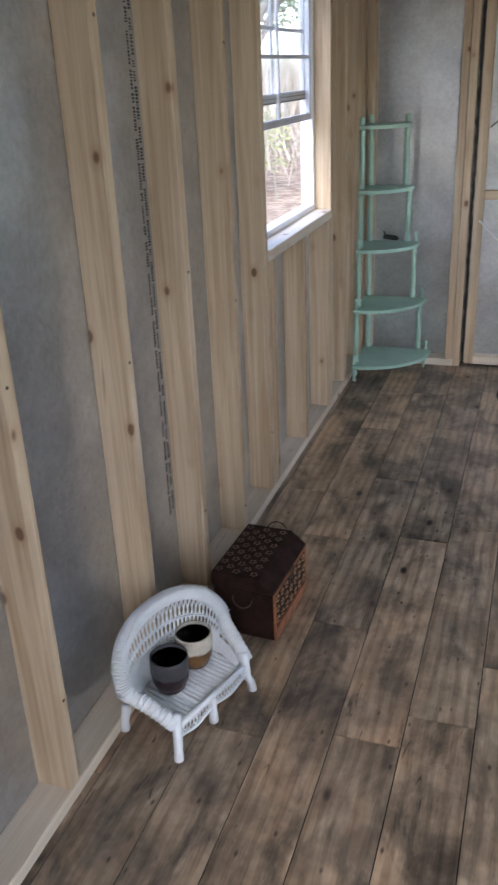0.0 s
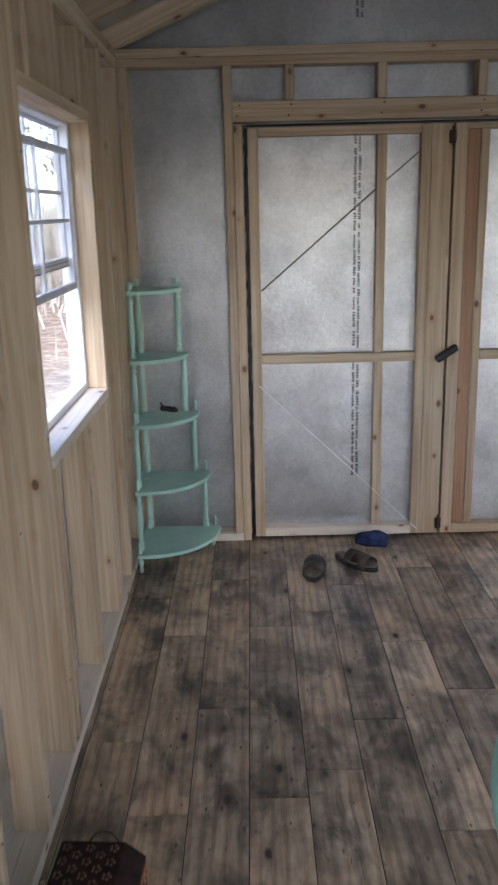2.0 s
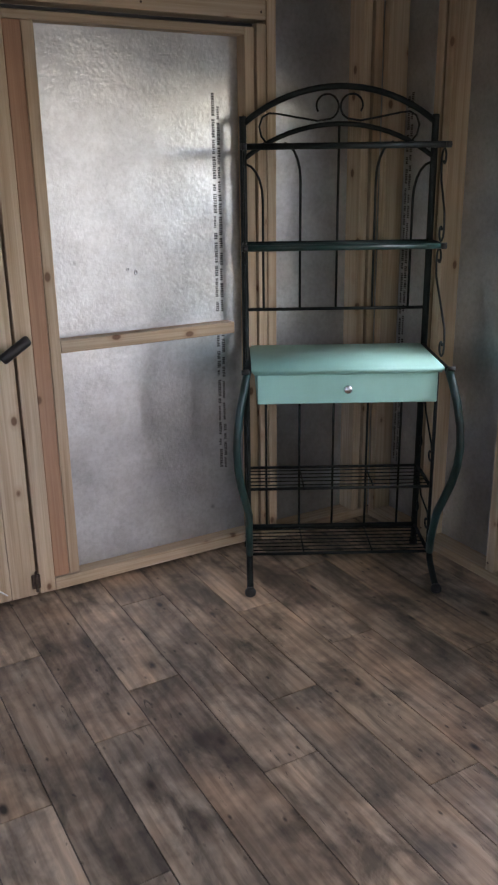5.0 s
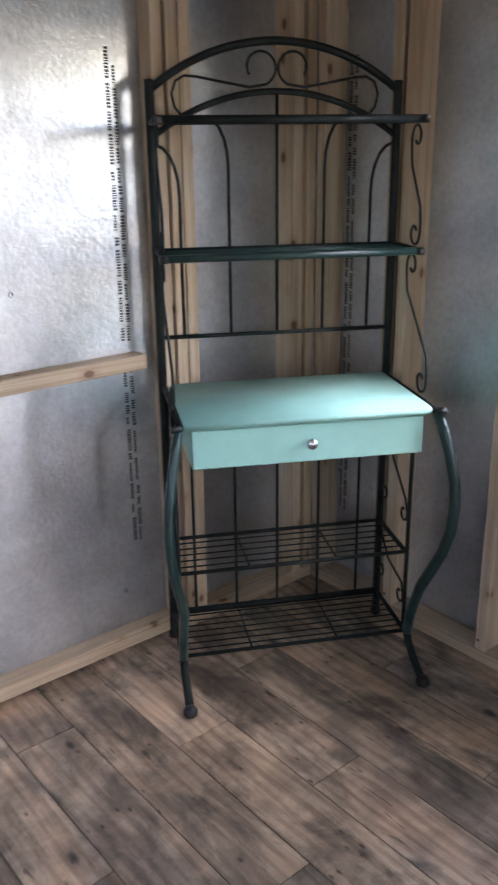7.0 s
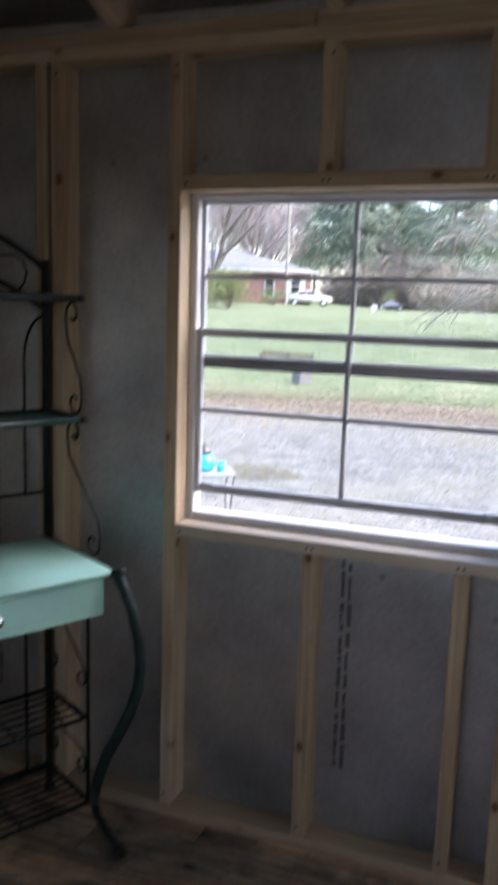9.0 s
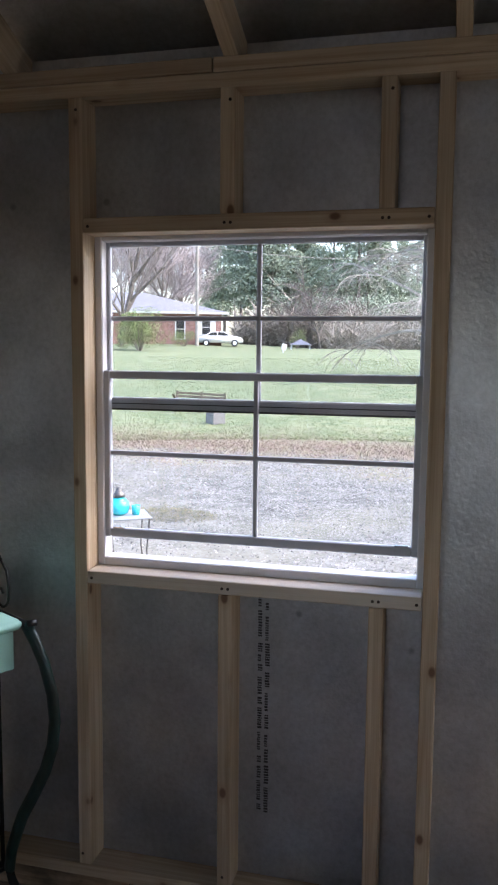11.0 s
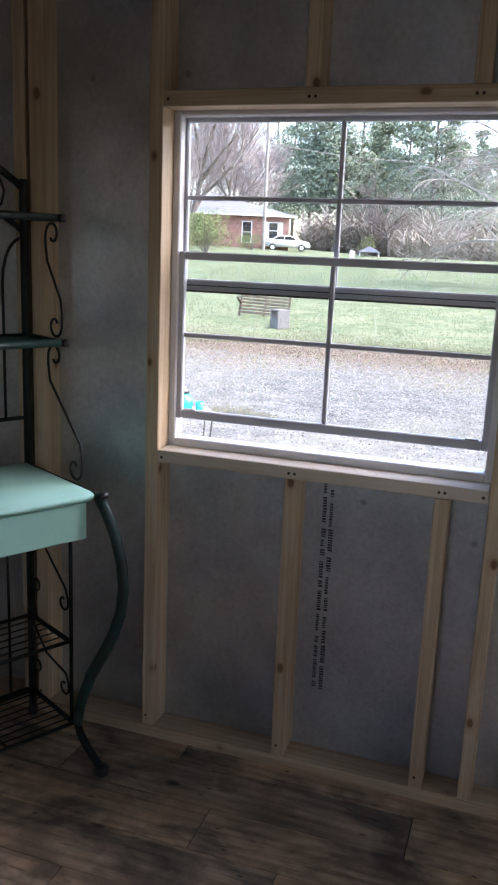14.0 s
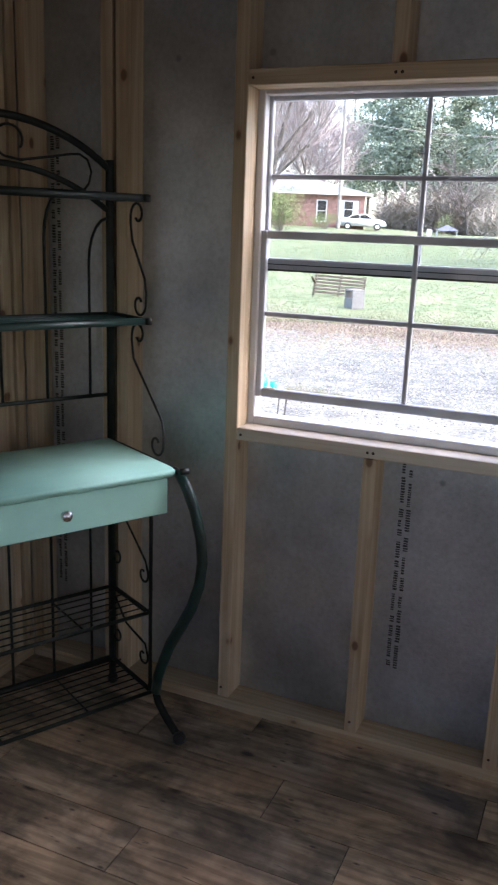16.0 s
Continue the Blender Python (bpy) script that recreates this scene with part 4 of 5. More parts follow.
# lower back rods
for x in (-0.262, -0.132, 0.0, 0.132, 0.262):
    rk("lower_rod", bar([(x, YB, 0.095), (x, YB, 0.81)], 0.0045, 6))
# lower wire shelf and bottom shelf
for z, y0 in ((0.342, 0.165), (0.088, 0.145)):
    rk("wire_shelf_front", bar([(-XB, y0, z), (XB, y0, z)], 0.006, 6))
    rk("wire_shelf_back", bar([(-XB, YB, z), (XB, YB, z)], 0.011 if z < 0.3 else 0.006, 6))
    n = 6 if z > 0.3 else 8
    for k in range(1, n):
        y = y0 + (YB - y0) * k / n
        rk("shelf_wire", bar([(-XB, y, z), (XB, y, z)], 0.0025, 5))
    for x in (-0.13, 0.13):
        rk("wire_stay", bar([(x, y0, z - 0.005), (x, YB, z - 0.005)], 0.003, 5))
    for s in (-1, 1):
        rk("shelf_side_bar", bar([(s * XB, y0, z), (s * XB, YB, z)], 0.0075, 6))
for s in (-1, 1):
    rk("side_post", bar([(s * XB, 0.155, 0.088), (s * XB, 0.155, 0.82)], 0.0065, 6))
    for z0 in (0.40, 0.13):
        v, w = (0, -1, 0), (0, 0, 1)
        x = s * XB
        c1, c2 = Vector((x, YB - 0.035, z0 + 0.06)), Vector((x, 0.198, z0 + 0.055))
        rk("lower_scroll", bar([(x, YB - 0.012, z0 + 0.30 if z0 > 0.3 else z0 + 0.19), (x, 0.30, z0 + 0.19 if z0 > 0.3 else z0 + 0.12), (x, 0.185, z0 + 0.10)] + spiral(c2, v, w, 0.030, 0.010, 30, -290, 12), 0.0035, 6))
        rk("lower_scroll", bar(spiral(c1, v, w, 0.032, 0.010, 190, 480, 12), 0.0035, 6))
    # bowed front leg of flat bar, and foot
    leg = [(0.012, 0.822), (-0.014, 0.78), (-0.036, 0.72), (-0.050, 0.64), (-0.053, 0.57), (-0.045, 0.50), (-0.024, 0.43), (0.008, 0.36), (0.044, 0.29), (0.080, 0.22), (0.108, 0.16), (0.122, 0.10)]
    rk("front_leg", tube(bmesh.new(), [(s * (XB + max(0.0, 0.040 * math.sin(math.pi * min(1.0, (0.822 - z) / 0.52)))), y, z) for y, z in leg], 0.0185, 10, 0.72), IRON_GREEN, None, "bowed iron front leg, green paint brushed thin")
    rk("foot", bar([(s * XB, 0.122, 0.10), (s * XB, 0.108, 0.072), (s * XB, 0.066, 0.046), (s * XB, 0.024, 0.028), (s * XB, -0.010, 0.016)], [0.0115, 0.012, 0.012, 0.012, 0.012], 8))
    rk("foot_cap", lathe(bmesh.new(), [(0.014, 0), (0.020, 0.006), (0.020, 0.02), (0.012, 0.03)], 10, (s * XB, -0.012, 0.0)), BLACK)
    rk("foot_cap", lathe(bmesh.new(), [(0.013, 0), (0.017, 0.005), (0.017, 0.02), (0.0126, 0.028)], 10, (s * XB, YB, 0.0)), BLACK)

# ---- round table ----
table = empty("round_table", pose(0.548, 2.385, 0), "round mint-painted table with a smooth glossy top", "table")
bm = lathe(bmesh.new(), [(0.0, 0.745), (0.60, 0.745), (0.640, 0.750), (0.653, 0.760), (0.655, 0.768), (0.650, 0.776), (0.640, 0.780), (0.0, 0.7805)], 72)
part("tabletop", bm, MINT_GLOSS, None, "", True).parent = table
bm = lathe(bmesh.new(), [(0.30, 0.715), (0.30, 0.7449)], 24)
part("apron", bm, MINT).parent = table
bm = lathe(bmesh.new(), [(0.075, 0.12), (0.085, 0.18), (0.05, 0.25), (0.06, 0.40), (0.045, 0.60), (0.09, 0.714)], 20)
part("pedestal", bm, MINT, None, "", True).parent = table
for k in range(4):
    a = math.pi / 4 + k * math.pi / 2
    c, s = math.cos(a), math.sin(a)
    bm = tube(bmesh.new(), [(0.05 * c, 0.05 * s, 0.17), (0.18 * c, 0.18 * s, 0.12), (0.30 * c, 0.30 * s, 0.04), (0.34 * c, 0.34 * s, 0.022)], [0.032, 0.03, 0.024, 0.022], 8)
    part("foot", bm, MINT, None, "", True).parent = table

# ---- small wicker settee ----
CX, CY, CA = -0.836, 2.485, -17.5
settee = empty("wicker_settee", pose(CX, CY, 0, 0, 0, CA), "small white-painted wicker doll settee on the plank floor", "settee")
# local x faces the room, local y runs along the width


def wk(name, bm, parent=None, smooth=True, label=""):
    o = part(name, bm, WICKER, None, label, smooth)
    o.parent = parent or settee
    return o


SW, SD, SH = 0.135, 0.085, 0.088
bm = box(bmesh.new(), (-SD, -SW, SH - 0.012), (SD, SW, SH - 0.004), 0.003)
seat = wk("seat", bm, None, False)
bm = bmesh.new()
for k in range(19):
    y = -SW + 0.006 + k * (2 * SW - 0.012) / 18
    tube(bm, [(-SD, y, SH - 0.004), (SD, y, SH - 0.004)], 0.0058, 5)
wk("seat_weave", bm, seat)


def rim(t):
    """The rolled rim: from one front arm round the back to the other; t from -1 to 1."""
    a = t * math.pi * 0.60
    y = (SW + 0.056) * math.sin(a) / math.sin(math.pi * 0.5)
    if abs(a) > math.pi / 2:
        y = math.copysign(SW + 0.056, a)
    x = -SD - 0.012 + (1 - math.cos(min(abs(a), math.pi / 2))) * (SD * 0.95)
    if abs(a) > math.pi / 2:
        x += (abs(a) - math.pi / 2) * 0.33
    z = 0.283 - 0.125 * min(1, abs(t) / 0.85) ** 2.2
    if abs(t) > 0.78:
        k = (abs(t) - 0.78) / 0.22
        z = 0.18 + (0.098 - 0.18) * k ** 1.3 if abs(t) > 0.85 else z
        y = math.copysign(SW + 0.056 - 0.048 * k, a)
    return Vector((x, y, z))


pts = [rim(-1 + 2 * k / 40) for k in range(41)]
bm = bmesh.new()
tube(bm, pts, 0.0185, 8)
back = wk("rolled_rim", bm)
bm = bmesh.new()
for k in range(1, 110):
    t = -1 + 2 * k / 110
    p, d = rim(t), (rim(min(1, t + 0.01)) - rim(max(-1, t - 0.01))).normalized()
    u = d.orthogonal().normalized()
    v = d.cross(u)
    ring = [p + 0.0192 * (math.cos(a) * u + math.sin(a) * v) + d * 0.003 * math.sin(a) for a in (2 * math.pi * i / 8 for i in range(8))]
    tube(bm, ring + ring[:1], 0.0022, 4, 1.0, False)
wk("rim_wrapping", bm, back)


def shell(t, h):
    """A point of the woven back and arms, h from the seat up to the rim."""
    p = rim(t)
    q = Vector((max(min(p.x * 0.92 + 0.004, SD), -SD), max(min(p.y * 0.80, SW), -SW), SH))
    return q.lerp(p, h)


bm = bmesh.new()
n = 44
for k in range(n + 1):
    t = -0.97 + 1.94 * k / n
    for lean in (0.12, -0.12):
        q = [shell(max(-0.98, min(0.98, t + lean * h)), h) for h in (0.0, 0.25, 0.5, 0.75, 1.0)]
        tube(bm, q, 0.0022, 4, 1.0, False)
for h in (0.45, 0.62):
    tube(bm, [shell(-0.98 + 1.96 * i / 40, h) for i in range(41)], 0.003, 5)
tagged(wk("woven_back", bm), kind="stuff")
bm = bmesh.new()
for h in range(9):
    z = 0.04 + h * 0.045
    tube(bm, [shell(-0.98 + 1.96 * i / 40, z) for i in range(41)], 0.0026, 4)
wk("back_weave", bm)
# apron: lattice under the front edge
bm = bmesh.new()
for k in range(22):
    y0, y1 = -SW + k * 2 * SW / 22, -SW + (k + 1) * 2 * SW / 22
    for a, b in ((y0, y1), (y1, y0)):
        tube(bm, [(SD + 0.003, a, SH - 0.006), (SD + 0.004, b, SH - 0.032 - 0.012 * math.sin(math.pi * (k + 0.5) / 22 * 2) ** 2)], 0.002, 4)
tube(bm, [(SD + 0.004, -SW + 2 * SW * i / 24, SH - 0.034 - 0.012 * math.sin(2 * math.pi * i / 24) ** 2) for i in range(25)], 0.0038, 6)
tube(bm, [(SD + 0.004, -SW, SH), (SD + 0.004, SW, SH)], 0.008, 6)
wk("apron", bm)
for x, y, ox, oy in ((SD, -SW, 0.012, -0.016), (SD, SW, 0.012, 0.016), (-SD, -SW, 0.0, -0.014), (-SD, SW, 0.0, 0.014), (SD - 0.004, 0.0, 0.004, 0.0)):
    tall = abs(y) > 0.01
    bm = tube(bmesh.new(), [(x, y, SH + (0.035 if tall and x > 0 else -0.02)), (x + ox * 0.3, y + oy * 0.3, SH * 0.55), (x + ox * 0.8, y + oy * 0.8, 0.028), (x + ox, y + oy, 0.0)], [0.013, 0.0115, 0.011, 0.012], 8)
    wk("leg", bm)

# ---- two stoneware cups ----
def mat_cup(name, top, low, line, rough=0.25):
    m, nt, b = material(name)
    tc = nt.nodes.new("ShaderNodeTexCoord")
    sep = nt.nodes.new("ShaderNodeSeparateXYZ")
    nt.links.new(tc.outputs["Object"], sep.inputs[0])
    wave = tex_noise(nt, tc.outputs["Object"], 60, 2)
    add = nt.nodes.new("ShaderNodeMath")
    add.operation = "MULTIPLY_ADD"
    add.inputs[1].default_value = 0.018
    nt.links.new(wave, add.inputs[0])
    nt.links.new(sep.outputs["Z"], add.inputs[2])
    k = ramp(nt, add.outputs[0], (line, (0, 0, 0)), (line + 0.006, (1, 1, 1)))
    sp = tex_noise(nt, tc.outputs["Object"], 25, 4, 0.7)
    lowc = ramp(nt, sp, (0.3, tuple(v * 0.5 for v in low)), (0.7, low))
    topc = ramp(nt, sp, (0.3, tuple(v * 0.75 for v in top)), (0.7, top))
    nt.links.new(mix(nt, k, lowc, topc), b.inputs["Base Color"])
    b.inputs["Roughness"].default_value = rough
    return m


def cup(x, y, z, r, h, mat, inner, label):
    bm = lathe(bmesh.new(), [(r * 0.62, 0.0), (r * 0.72, 0.003), (r * 0.93, h * 0.3), (r, h * 0.6), (r * 0.98, h * 0.9), (r * 0.97, h), (r * 0.90, h), (r * 0.91, h * 0.9)], 28)
    body = part("cup", bm, mat, None, "", True, pose(x, y, z))
    tagged(body, label, "cup", "stoneware cups")
    bm = lathe(bmesh.new(), [(r * 0.91, h * 0.9), (r * 0.92, h * 0.6), (r * 0.8, h * 0.25), (r * 0.55, h * 0.08), (0.0, h * 0.07)], 28)
    bmesh.ops.reverse_faces(bm, faces=bm.faces)
    part("inside_glaze", bm, inner, None, "", True).parent = body


DARK_IN = mat_paint("dark_glaze", (0.018, 0.014, 0.014), 0.22, 0.2, 40)
cup(-0.864, 2.455, SH + 0.002, 0.050, 0.098, mat_cup("grey_plum_glaze", (0.055, 0.052, 0.06), (0.028, 0.012, 0.014), 0.058), DARK_IN,
    "dark stoneware cup, grey rim over plum glaze")
cup(-0.842, 2.562, SH + 0.002, 0.050, 0.098, mat_cup("cream_brown_glaze", (0.55, 0.50, 0.42), (0.17, 0.085, 0.030), 0.062), mat_paint("brown_glaze", (0.045, 0.025, 0.014), 0.22, 0.2, 40),
    "stoneware cup, cream rim over brown glaze")

# ---- small chest ----
LEATHER = mat_paint("dark_leather", (0.022, 0.009, 0.007), 0.6, 0.3, 25, relief=0.4)
REDWOOD = mat_paint("reddish_wood", (0.34, 0.125, 0.055), 0.4, 0.3, 18)
OCHRE = mat_paint("faded_ochre_print", (0.13, 0.075, 0.055), 0.5, 0.35, 50)
LEATHER.node_tree.nodes["Principled BSDF"].inputs["Specular IOR Level"].default_value = 0.2
chest = empty("trinket_chest", pose(-0.787, 2.958, 0, 0, 0, -3), "small dark wooden trinket chest with patterned slanted lid", "chest")
HX, HY = 0.092, 0.142


def ch(name, bm, mat, label="", parent=None, smooth=False):
    o = part(name, bm, mat, None, label, smooth)
    o.parent = parent or chest
    return o


ch("body", boxes(((-HX, -HY, 0.0), (HX, HY, 0.158)), bevel=0.003), LEATHER)
bm = bmesh.new()
prof = [(-HX - 0.003, 0.159), (HX + 0.003, 0.159), (HX + 0.003, 0.168), (HX - 0.042, 0.205), (-HX - 0.003, 0.205)]
f0 = [bm.verts.new((x, -HY - 0.003, z)) for x, z in prof]
f1 = [bm.verts.new((x, HY + 0.003, z)) for x, z in prof]
bm.faces.new(f0[::-1])
bm.faces.new(f1)
for i in range(5):
    j = (i + 1) % 5
    bm.faces.new((f0[i], f0[j], f1[j], f1[i]))
bmesh.ops.recalc_face_normals(bm, faces=bm.faces)
bmesh.ops.bevel(bm, geom=list(bm.edges), offset=0.002, segments=1, affect="EDGES")
lid = ch("lid", bm, LEATHER)


def rosette(bm, c, u, v, out, r):
    """A raised open flower: eight small petals round a hole."""
    c, u, v, out = Vector(c), Vector(u), Vector(v), Vector(out)
    for k in range(5):
        a = 2 * math.pi * k / 5
        p = c + r * 0.72 * (math.cos(a) * u + math.sin(a) * v)
        tube(bm, [p - out * 0.001, p + out * 0.0012], r * 0.34, 5)


bm = bmesh.new()
for i in range(5):
    for j in range(7):
        x = -HX + 0.014 + i * 0.027
        y = -HY + 0.018 + j * 0.041 + (0.02 if i % 2 else 0)
        if y < HY - 0.008:
            rosette(bm, (x, y, 0.2055), (1, 0, 0), (0, 1, 0), (0, 0, 1), 0.0115)
ch("lid_pattern", bm, OCHRE, "faded ochre flower print", lid)
panel = ch("front_panel", boxes(((HX, -HY + 0.012, 0.045), (HX + 0.004, HY - 0.012, 0.150)), bevel=0.001), LEATHER)
bm = bmesh.new()
for i in range(3):
    for j in range(7):
        rosette(bm, (HX + 0.0045, -HY + 0.028 + j * 0.038, 0.062 + i * 0.035), (0, 1, 0), (0, 0, 1), (1, 0, 0), 0.0125)
ch("panel_pattern", bm, mat_paint("tan_print", (0.40, 0.24, 0.14), 0.5, 0.3, 50), "tan flower print", panel)
for lo, hi in (((HX, -HY, 0.0), (HX + 0.006, HY, 0.038)), ((HX, -HY, 0.151), (HX + 0.006, HY, 0.158)), ((HX, -HY, 0.038), (HX + 0.006, -HY + 0.011, 0.151)), ((HX, HY - 0.011, 0.038), (HX + 0.006, HY, 0.151))):
    ch("front_trim", boxes((lo, hi), bevel=0.001), REDWOOD, "reddish wooden trim")
ch("clasp", boxes(((HX + 0.004, -0.012, 0.125), (HX + 0.011, 0.012, 0.172)), bevel=0.002), RUST)
ch("carry_loop", bar(spiral((0.0, HY + 0.006, 0.185), (1, 0, 0), (0, 0.25, 1), 0.035, 0.035, 0, 180, 12), 0.0022, 5), RUST, "thin bent wire handle", None, True)
ch("carry_loop", bar(spiral((0.0, -HY - 0.005, 0.135), (1, 0, 0), (0, -0.3, -1), 0.03, 0.03, 0, 180, 12), 0.0022, 5), RUST, "", None, True)

# ---- shoes by the door ----
SANDAL = mat_paint("worn_brown_leather", (0.075, 0.052, 0.040), 0.6, 0.3, 30, relief=0.3)
INSOLE = mat_paint("tan_insole", (0.20, 0.16, 0.12), 0.75, 0.25, 30)


def sandal(m, label):
    root = empty("sandal", m, label, "sandal", "pair of sandals")
    outline = []
    for k in range(24):
        a = 2 * math.pi * k / 24
        y = 0.125 * math.cos(a)
        w = 0.043 + 0.009 * math.cos(a) - 0.006 * math.cos(2 * a)
        outline.append((w * math.sin(a) + 0.006 * math.sin(a / 2), y))
    for n, z0, z1, k, mt in (("sole", 0.0, 0.022, 1.0, BLACK), ("insole", 0.022, 0.030, 0.95, INSOLE)):
        bm = bmesh.new()
        lo = [bm.verts.new((x * k, y * k, z0)) for x, y in outline]
        hi = [bm.verts.new((x * k, y * k, z1)) for x, y in outline]
        bm.faces.new(lo)
        bm.faces.new(hi[::-1])
        for i in range(24):
            j = (i + 1) % 24
            bm.faces.new((lo[i], hi[i], hi[j], lo[j]))
        bmesh.ops.recalc_face_normals(bm, faces=bm.faces)
        part(n, bm, mt).parent = root
    for y, w, h in ((0.045, 0.038, 0.062), (-0.012, 0.026, 0.066)):
        bm = bmesh.new()
        rows = []
        for i in range(11):
            a = math.pi * i / 10
            r = [bm.verts.new(((0.052) * math.cos(a) * q, y + dy, 0.012 + (h - 0.012) * math.sin(a) * q)) for dy, q in ((-w, 1.0), (w, 0.93), (w, 0.87), (-w, 0.94))]
            rows.append(r)
        for a, b in zip(rows, rows[1:]):
            for i in range(4):
                j = (i + 1) % 4
                bm.faces.new((a[i], a[j], b[j], b[i]))
        bmesh.ops.recalc_face_normals(bm, faces=bm.faces)
        part("strap", bm, SANDAL, None, "", True).parent = root
    return root


sandal(pose(-0.158, 4.99, 0, 0, 0, 172), "worn brown leather sandal lying flat on planks")
sandal(pose(0.040, 5.055, 0, 0, 0, 222), "worn brown leather sandal turned askew on planks")
BLUE = mat_paint("blue_cloth", (0.018, 0.035, 0.115), 0.8, 0.3, 30, relief=0.5)
bm = bmesh.new()
rows = []
for i in range(9):
    k = i / 8
    w, h, y = 0.046 * math.sin(math.pi * (0.15 + 0.75 * k)) ** 0.6, 0.040 + 0.028 * math.sin(math.pi * (1 - k) * 0.8), -0.075 + 0.15 * k
    rows.append([bm.verts.new((w * math.cos(a) * (1 + 0.12 * math.sin(3 * a + 5 * k)), y, max(0.0, h * math.sin(a) + 0.004 * math.sin(4 * a + 9 * k)))) for a in (math.pi * j / 10 for j in range(11))])
for a, b in zip(rows, rows[1:]):
    for j in range(10):
        bm.faces.new((a[j], a[j + 1], b[j + 1], b[j]))
    bm.faces.new((a[10], a[0], b[0], b[10]))
bm.faces.new(rows[0][::-1])
bm.faces.new(rows[-1])
bmesh.ops.recalc_face_normals(bm, faces=bm.faces)
slipper = part("slipper", bm, BLUE, None, "", True, pose(0.145, 5.292, 0.0, 0, 0, 70))
tagged(slipper, "dark blue cloth slipper against the door foot", "slipper")
part("white_patch", boxes(((0.018, -0.045, 0.044), (0.032, -0.030, 0.062)), bevel=0.002), WICKER, None, "small white patch").parent = slipper


# ---- outdoors ----
EYE_X, EYE_Y = -0.12, 3.65


def far_at(bearing, d):
    """A place d metres from the window's viewer; bearing in degrees from +x towards +y."""
    x, y = EYE_X + d * math.cos(radians(bearing)), EYE_Y + d * math.sin(radians(bearing))
    return Vector((x, y, ground_z(x, y)))


BARK = mat_paint("grey_bark", (0.21, 0.175, 0.155), 0.85, 0.3, 3)
PALE_BARK = mat_paint("pale_bark", (0.34, 0.31, 0.28), 0.8, 0.2, 3)
BUD = mat_paint("budding_twigs", (0.38, 0.32, 0.31), 0.85, 0.25, 2)
# needle greens paled, with distance haze put into the colour
NEEDLE_HAZED = mat_leaf("hazed_pine_needles", (0.18, 0.225, 0.16), (0.31, 0.36, 0.26))
SPRING = mat_leaf("spring_leaves", (0.09, 0.13, 0.045), (0.24, 0.285, 0.115))
BRUSH = mat_leaf("bare_brush", (0.15, 0.14, 0.11), (0.36, 0.31, 0.27))
# brick red washed out to include the haze before the far house
BRICK_HAZED = mat_paint("hazed_red_brick", (0.30, 0.165, 0.14), 0.85, 0.25, 4)
ROOFING = mat_paint("pale_shingles", (0.20, 0.20, 0.23), 0.85, 0.12, 3)
WHITE = mat_paint("white_paint", (0.62, 0.62, 0.61), 0.45, 0.06, 4)
DARKGLASS = mat_paint("dark_pane", (0.02, 0.024, 0.03), 0.08, 0.2, 4)
TIMBER = mat_paint("weathered_timber", (0.16, 0.125, 0.09), 0.85, 0.3, 9)
BLOCK = mat_paint("grey_concrete", (0.22, 0.21, 0.20), 0.9, 0.15, 12, relief=0.5)


def branchy(rng, height, spread, depth=5, thick=0.16, droop=0.0, first=0.25):
    """A tapering trunk with limbs that fork down to twigs; trunk and twigs apart."""
    wood, twig = bmesh.new(), bmesh.new()

    def grow(p, d, length, r, level):
        bm = wood if level < 2 else twig
        q, pts, rad = p.copy(), [p.copy()], [r]
        n = 3
        for i in range(n):
            d = (d + Vector((rng.uniform(-1, 1), rng.uniform(-1, 1), rng.uniform(-0.6, 0.8) - droop * level)) * 0.16).normalized()
            q = q + d * length / n
            pts.append(q.copy())
            rad.append(r * (1 - 0.4 * (i + 1) / n))
        tube(bm, pts, rad, 6 if level < 2 else 3, 1.0, False)
        if level >= depth:
            return
        kids = rng.choice((3, 4)) if level else 8
        for k in range(kids):
            j = rng.uniform(first if level == 0 else 0.3, 1.0)
            i = min(n - 1, int(j * n))
            s = pts[i].lerp(pts[i + 1], j * n - i)
            a = rng.uniform(0, 2 * math.pi)
            side = Vector((math.cos(a), math.sin(a), rng.uniform(0.1, 0.8) - droop * 0.8))
            grow(s, (d * 0.55 + side * spread).normalized(), length * rng.uniform(0.5, 0.72), r * 0.52, level + 1)
        grow(q, d, length * 0.68, r * 0.6, level + 1)

    grow(Vector((0, 0, -0.2)), Vector((0, 0, 1)), height * 0.42, thick, 0)
    return wood, twig


def bare_tree(name, m, seed, height, label, wood_mat, twig_mat, spread=0.8, depth=5, droop=0.0, thick=0.2):
    wood, twig = branchy(random.Random(seed), height, spread, depth, thick, droop)
    root = empty(name, m, label, "tree", "bare trees")
    part("trunk", wood, wood_mat).parent = root
    part("crown", twig, twig_mat).parent = root
    return root


def leaf_cloud(bm, rng, centre, radius, count, size, flat=1.0):
    """Small leaf clumps scattered unevenly in a rough ball."""
    for _ in range(count):
        while True:
            v = Vector((rng.uniform(-1, 1), rng.uniform(-1, 1), rng.uniform(-1, 1)))
            if 0.05 < v.length < 1:
                break
        v = v.normalized() * v.length ** 0.5
        p = Vector(centre) + Vector((v.x * radius, v.y * radius, v.z * radius * flat))
        u = Vector((rng.uniform(-1, 1), rng.uniform(-1, 1), rng.uniform(-1, 1))).normalized()
        w = u.orthogonal().normalized()
        s = size * rng.uniform(0.5, 1.3)
        a = bm.verts.new(p + u * s)
        b = bm.verts.new(p + w * s * 0.6)
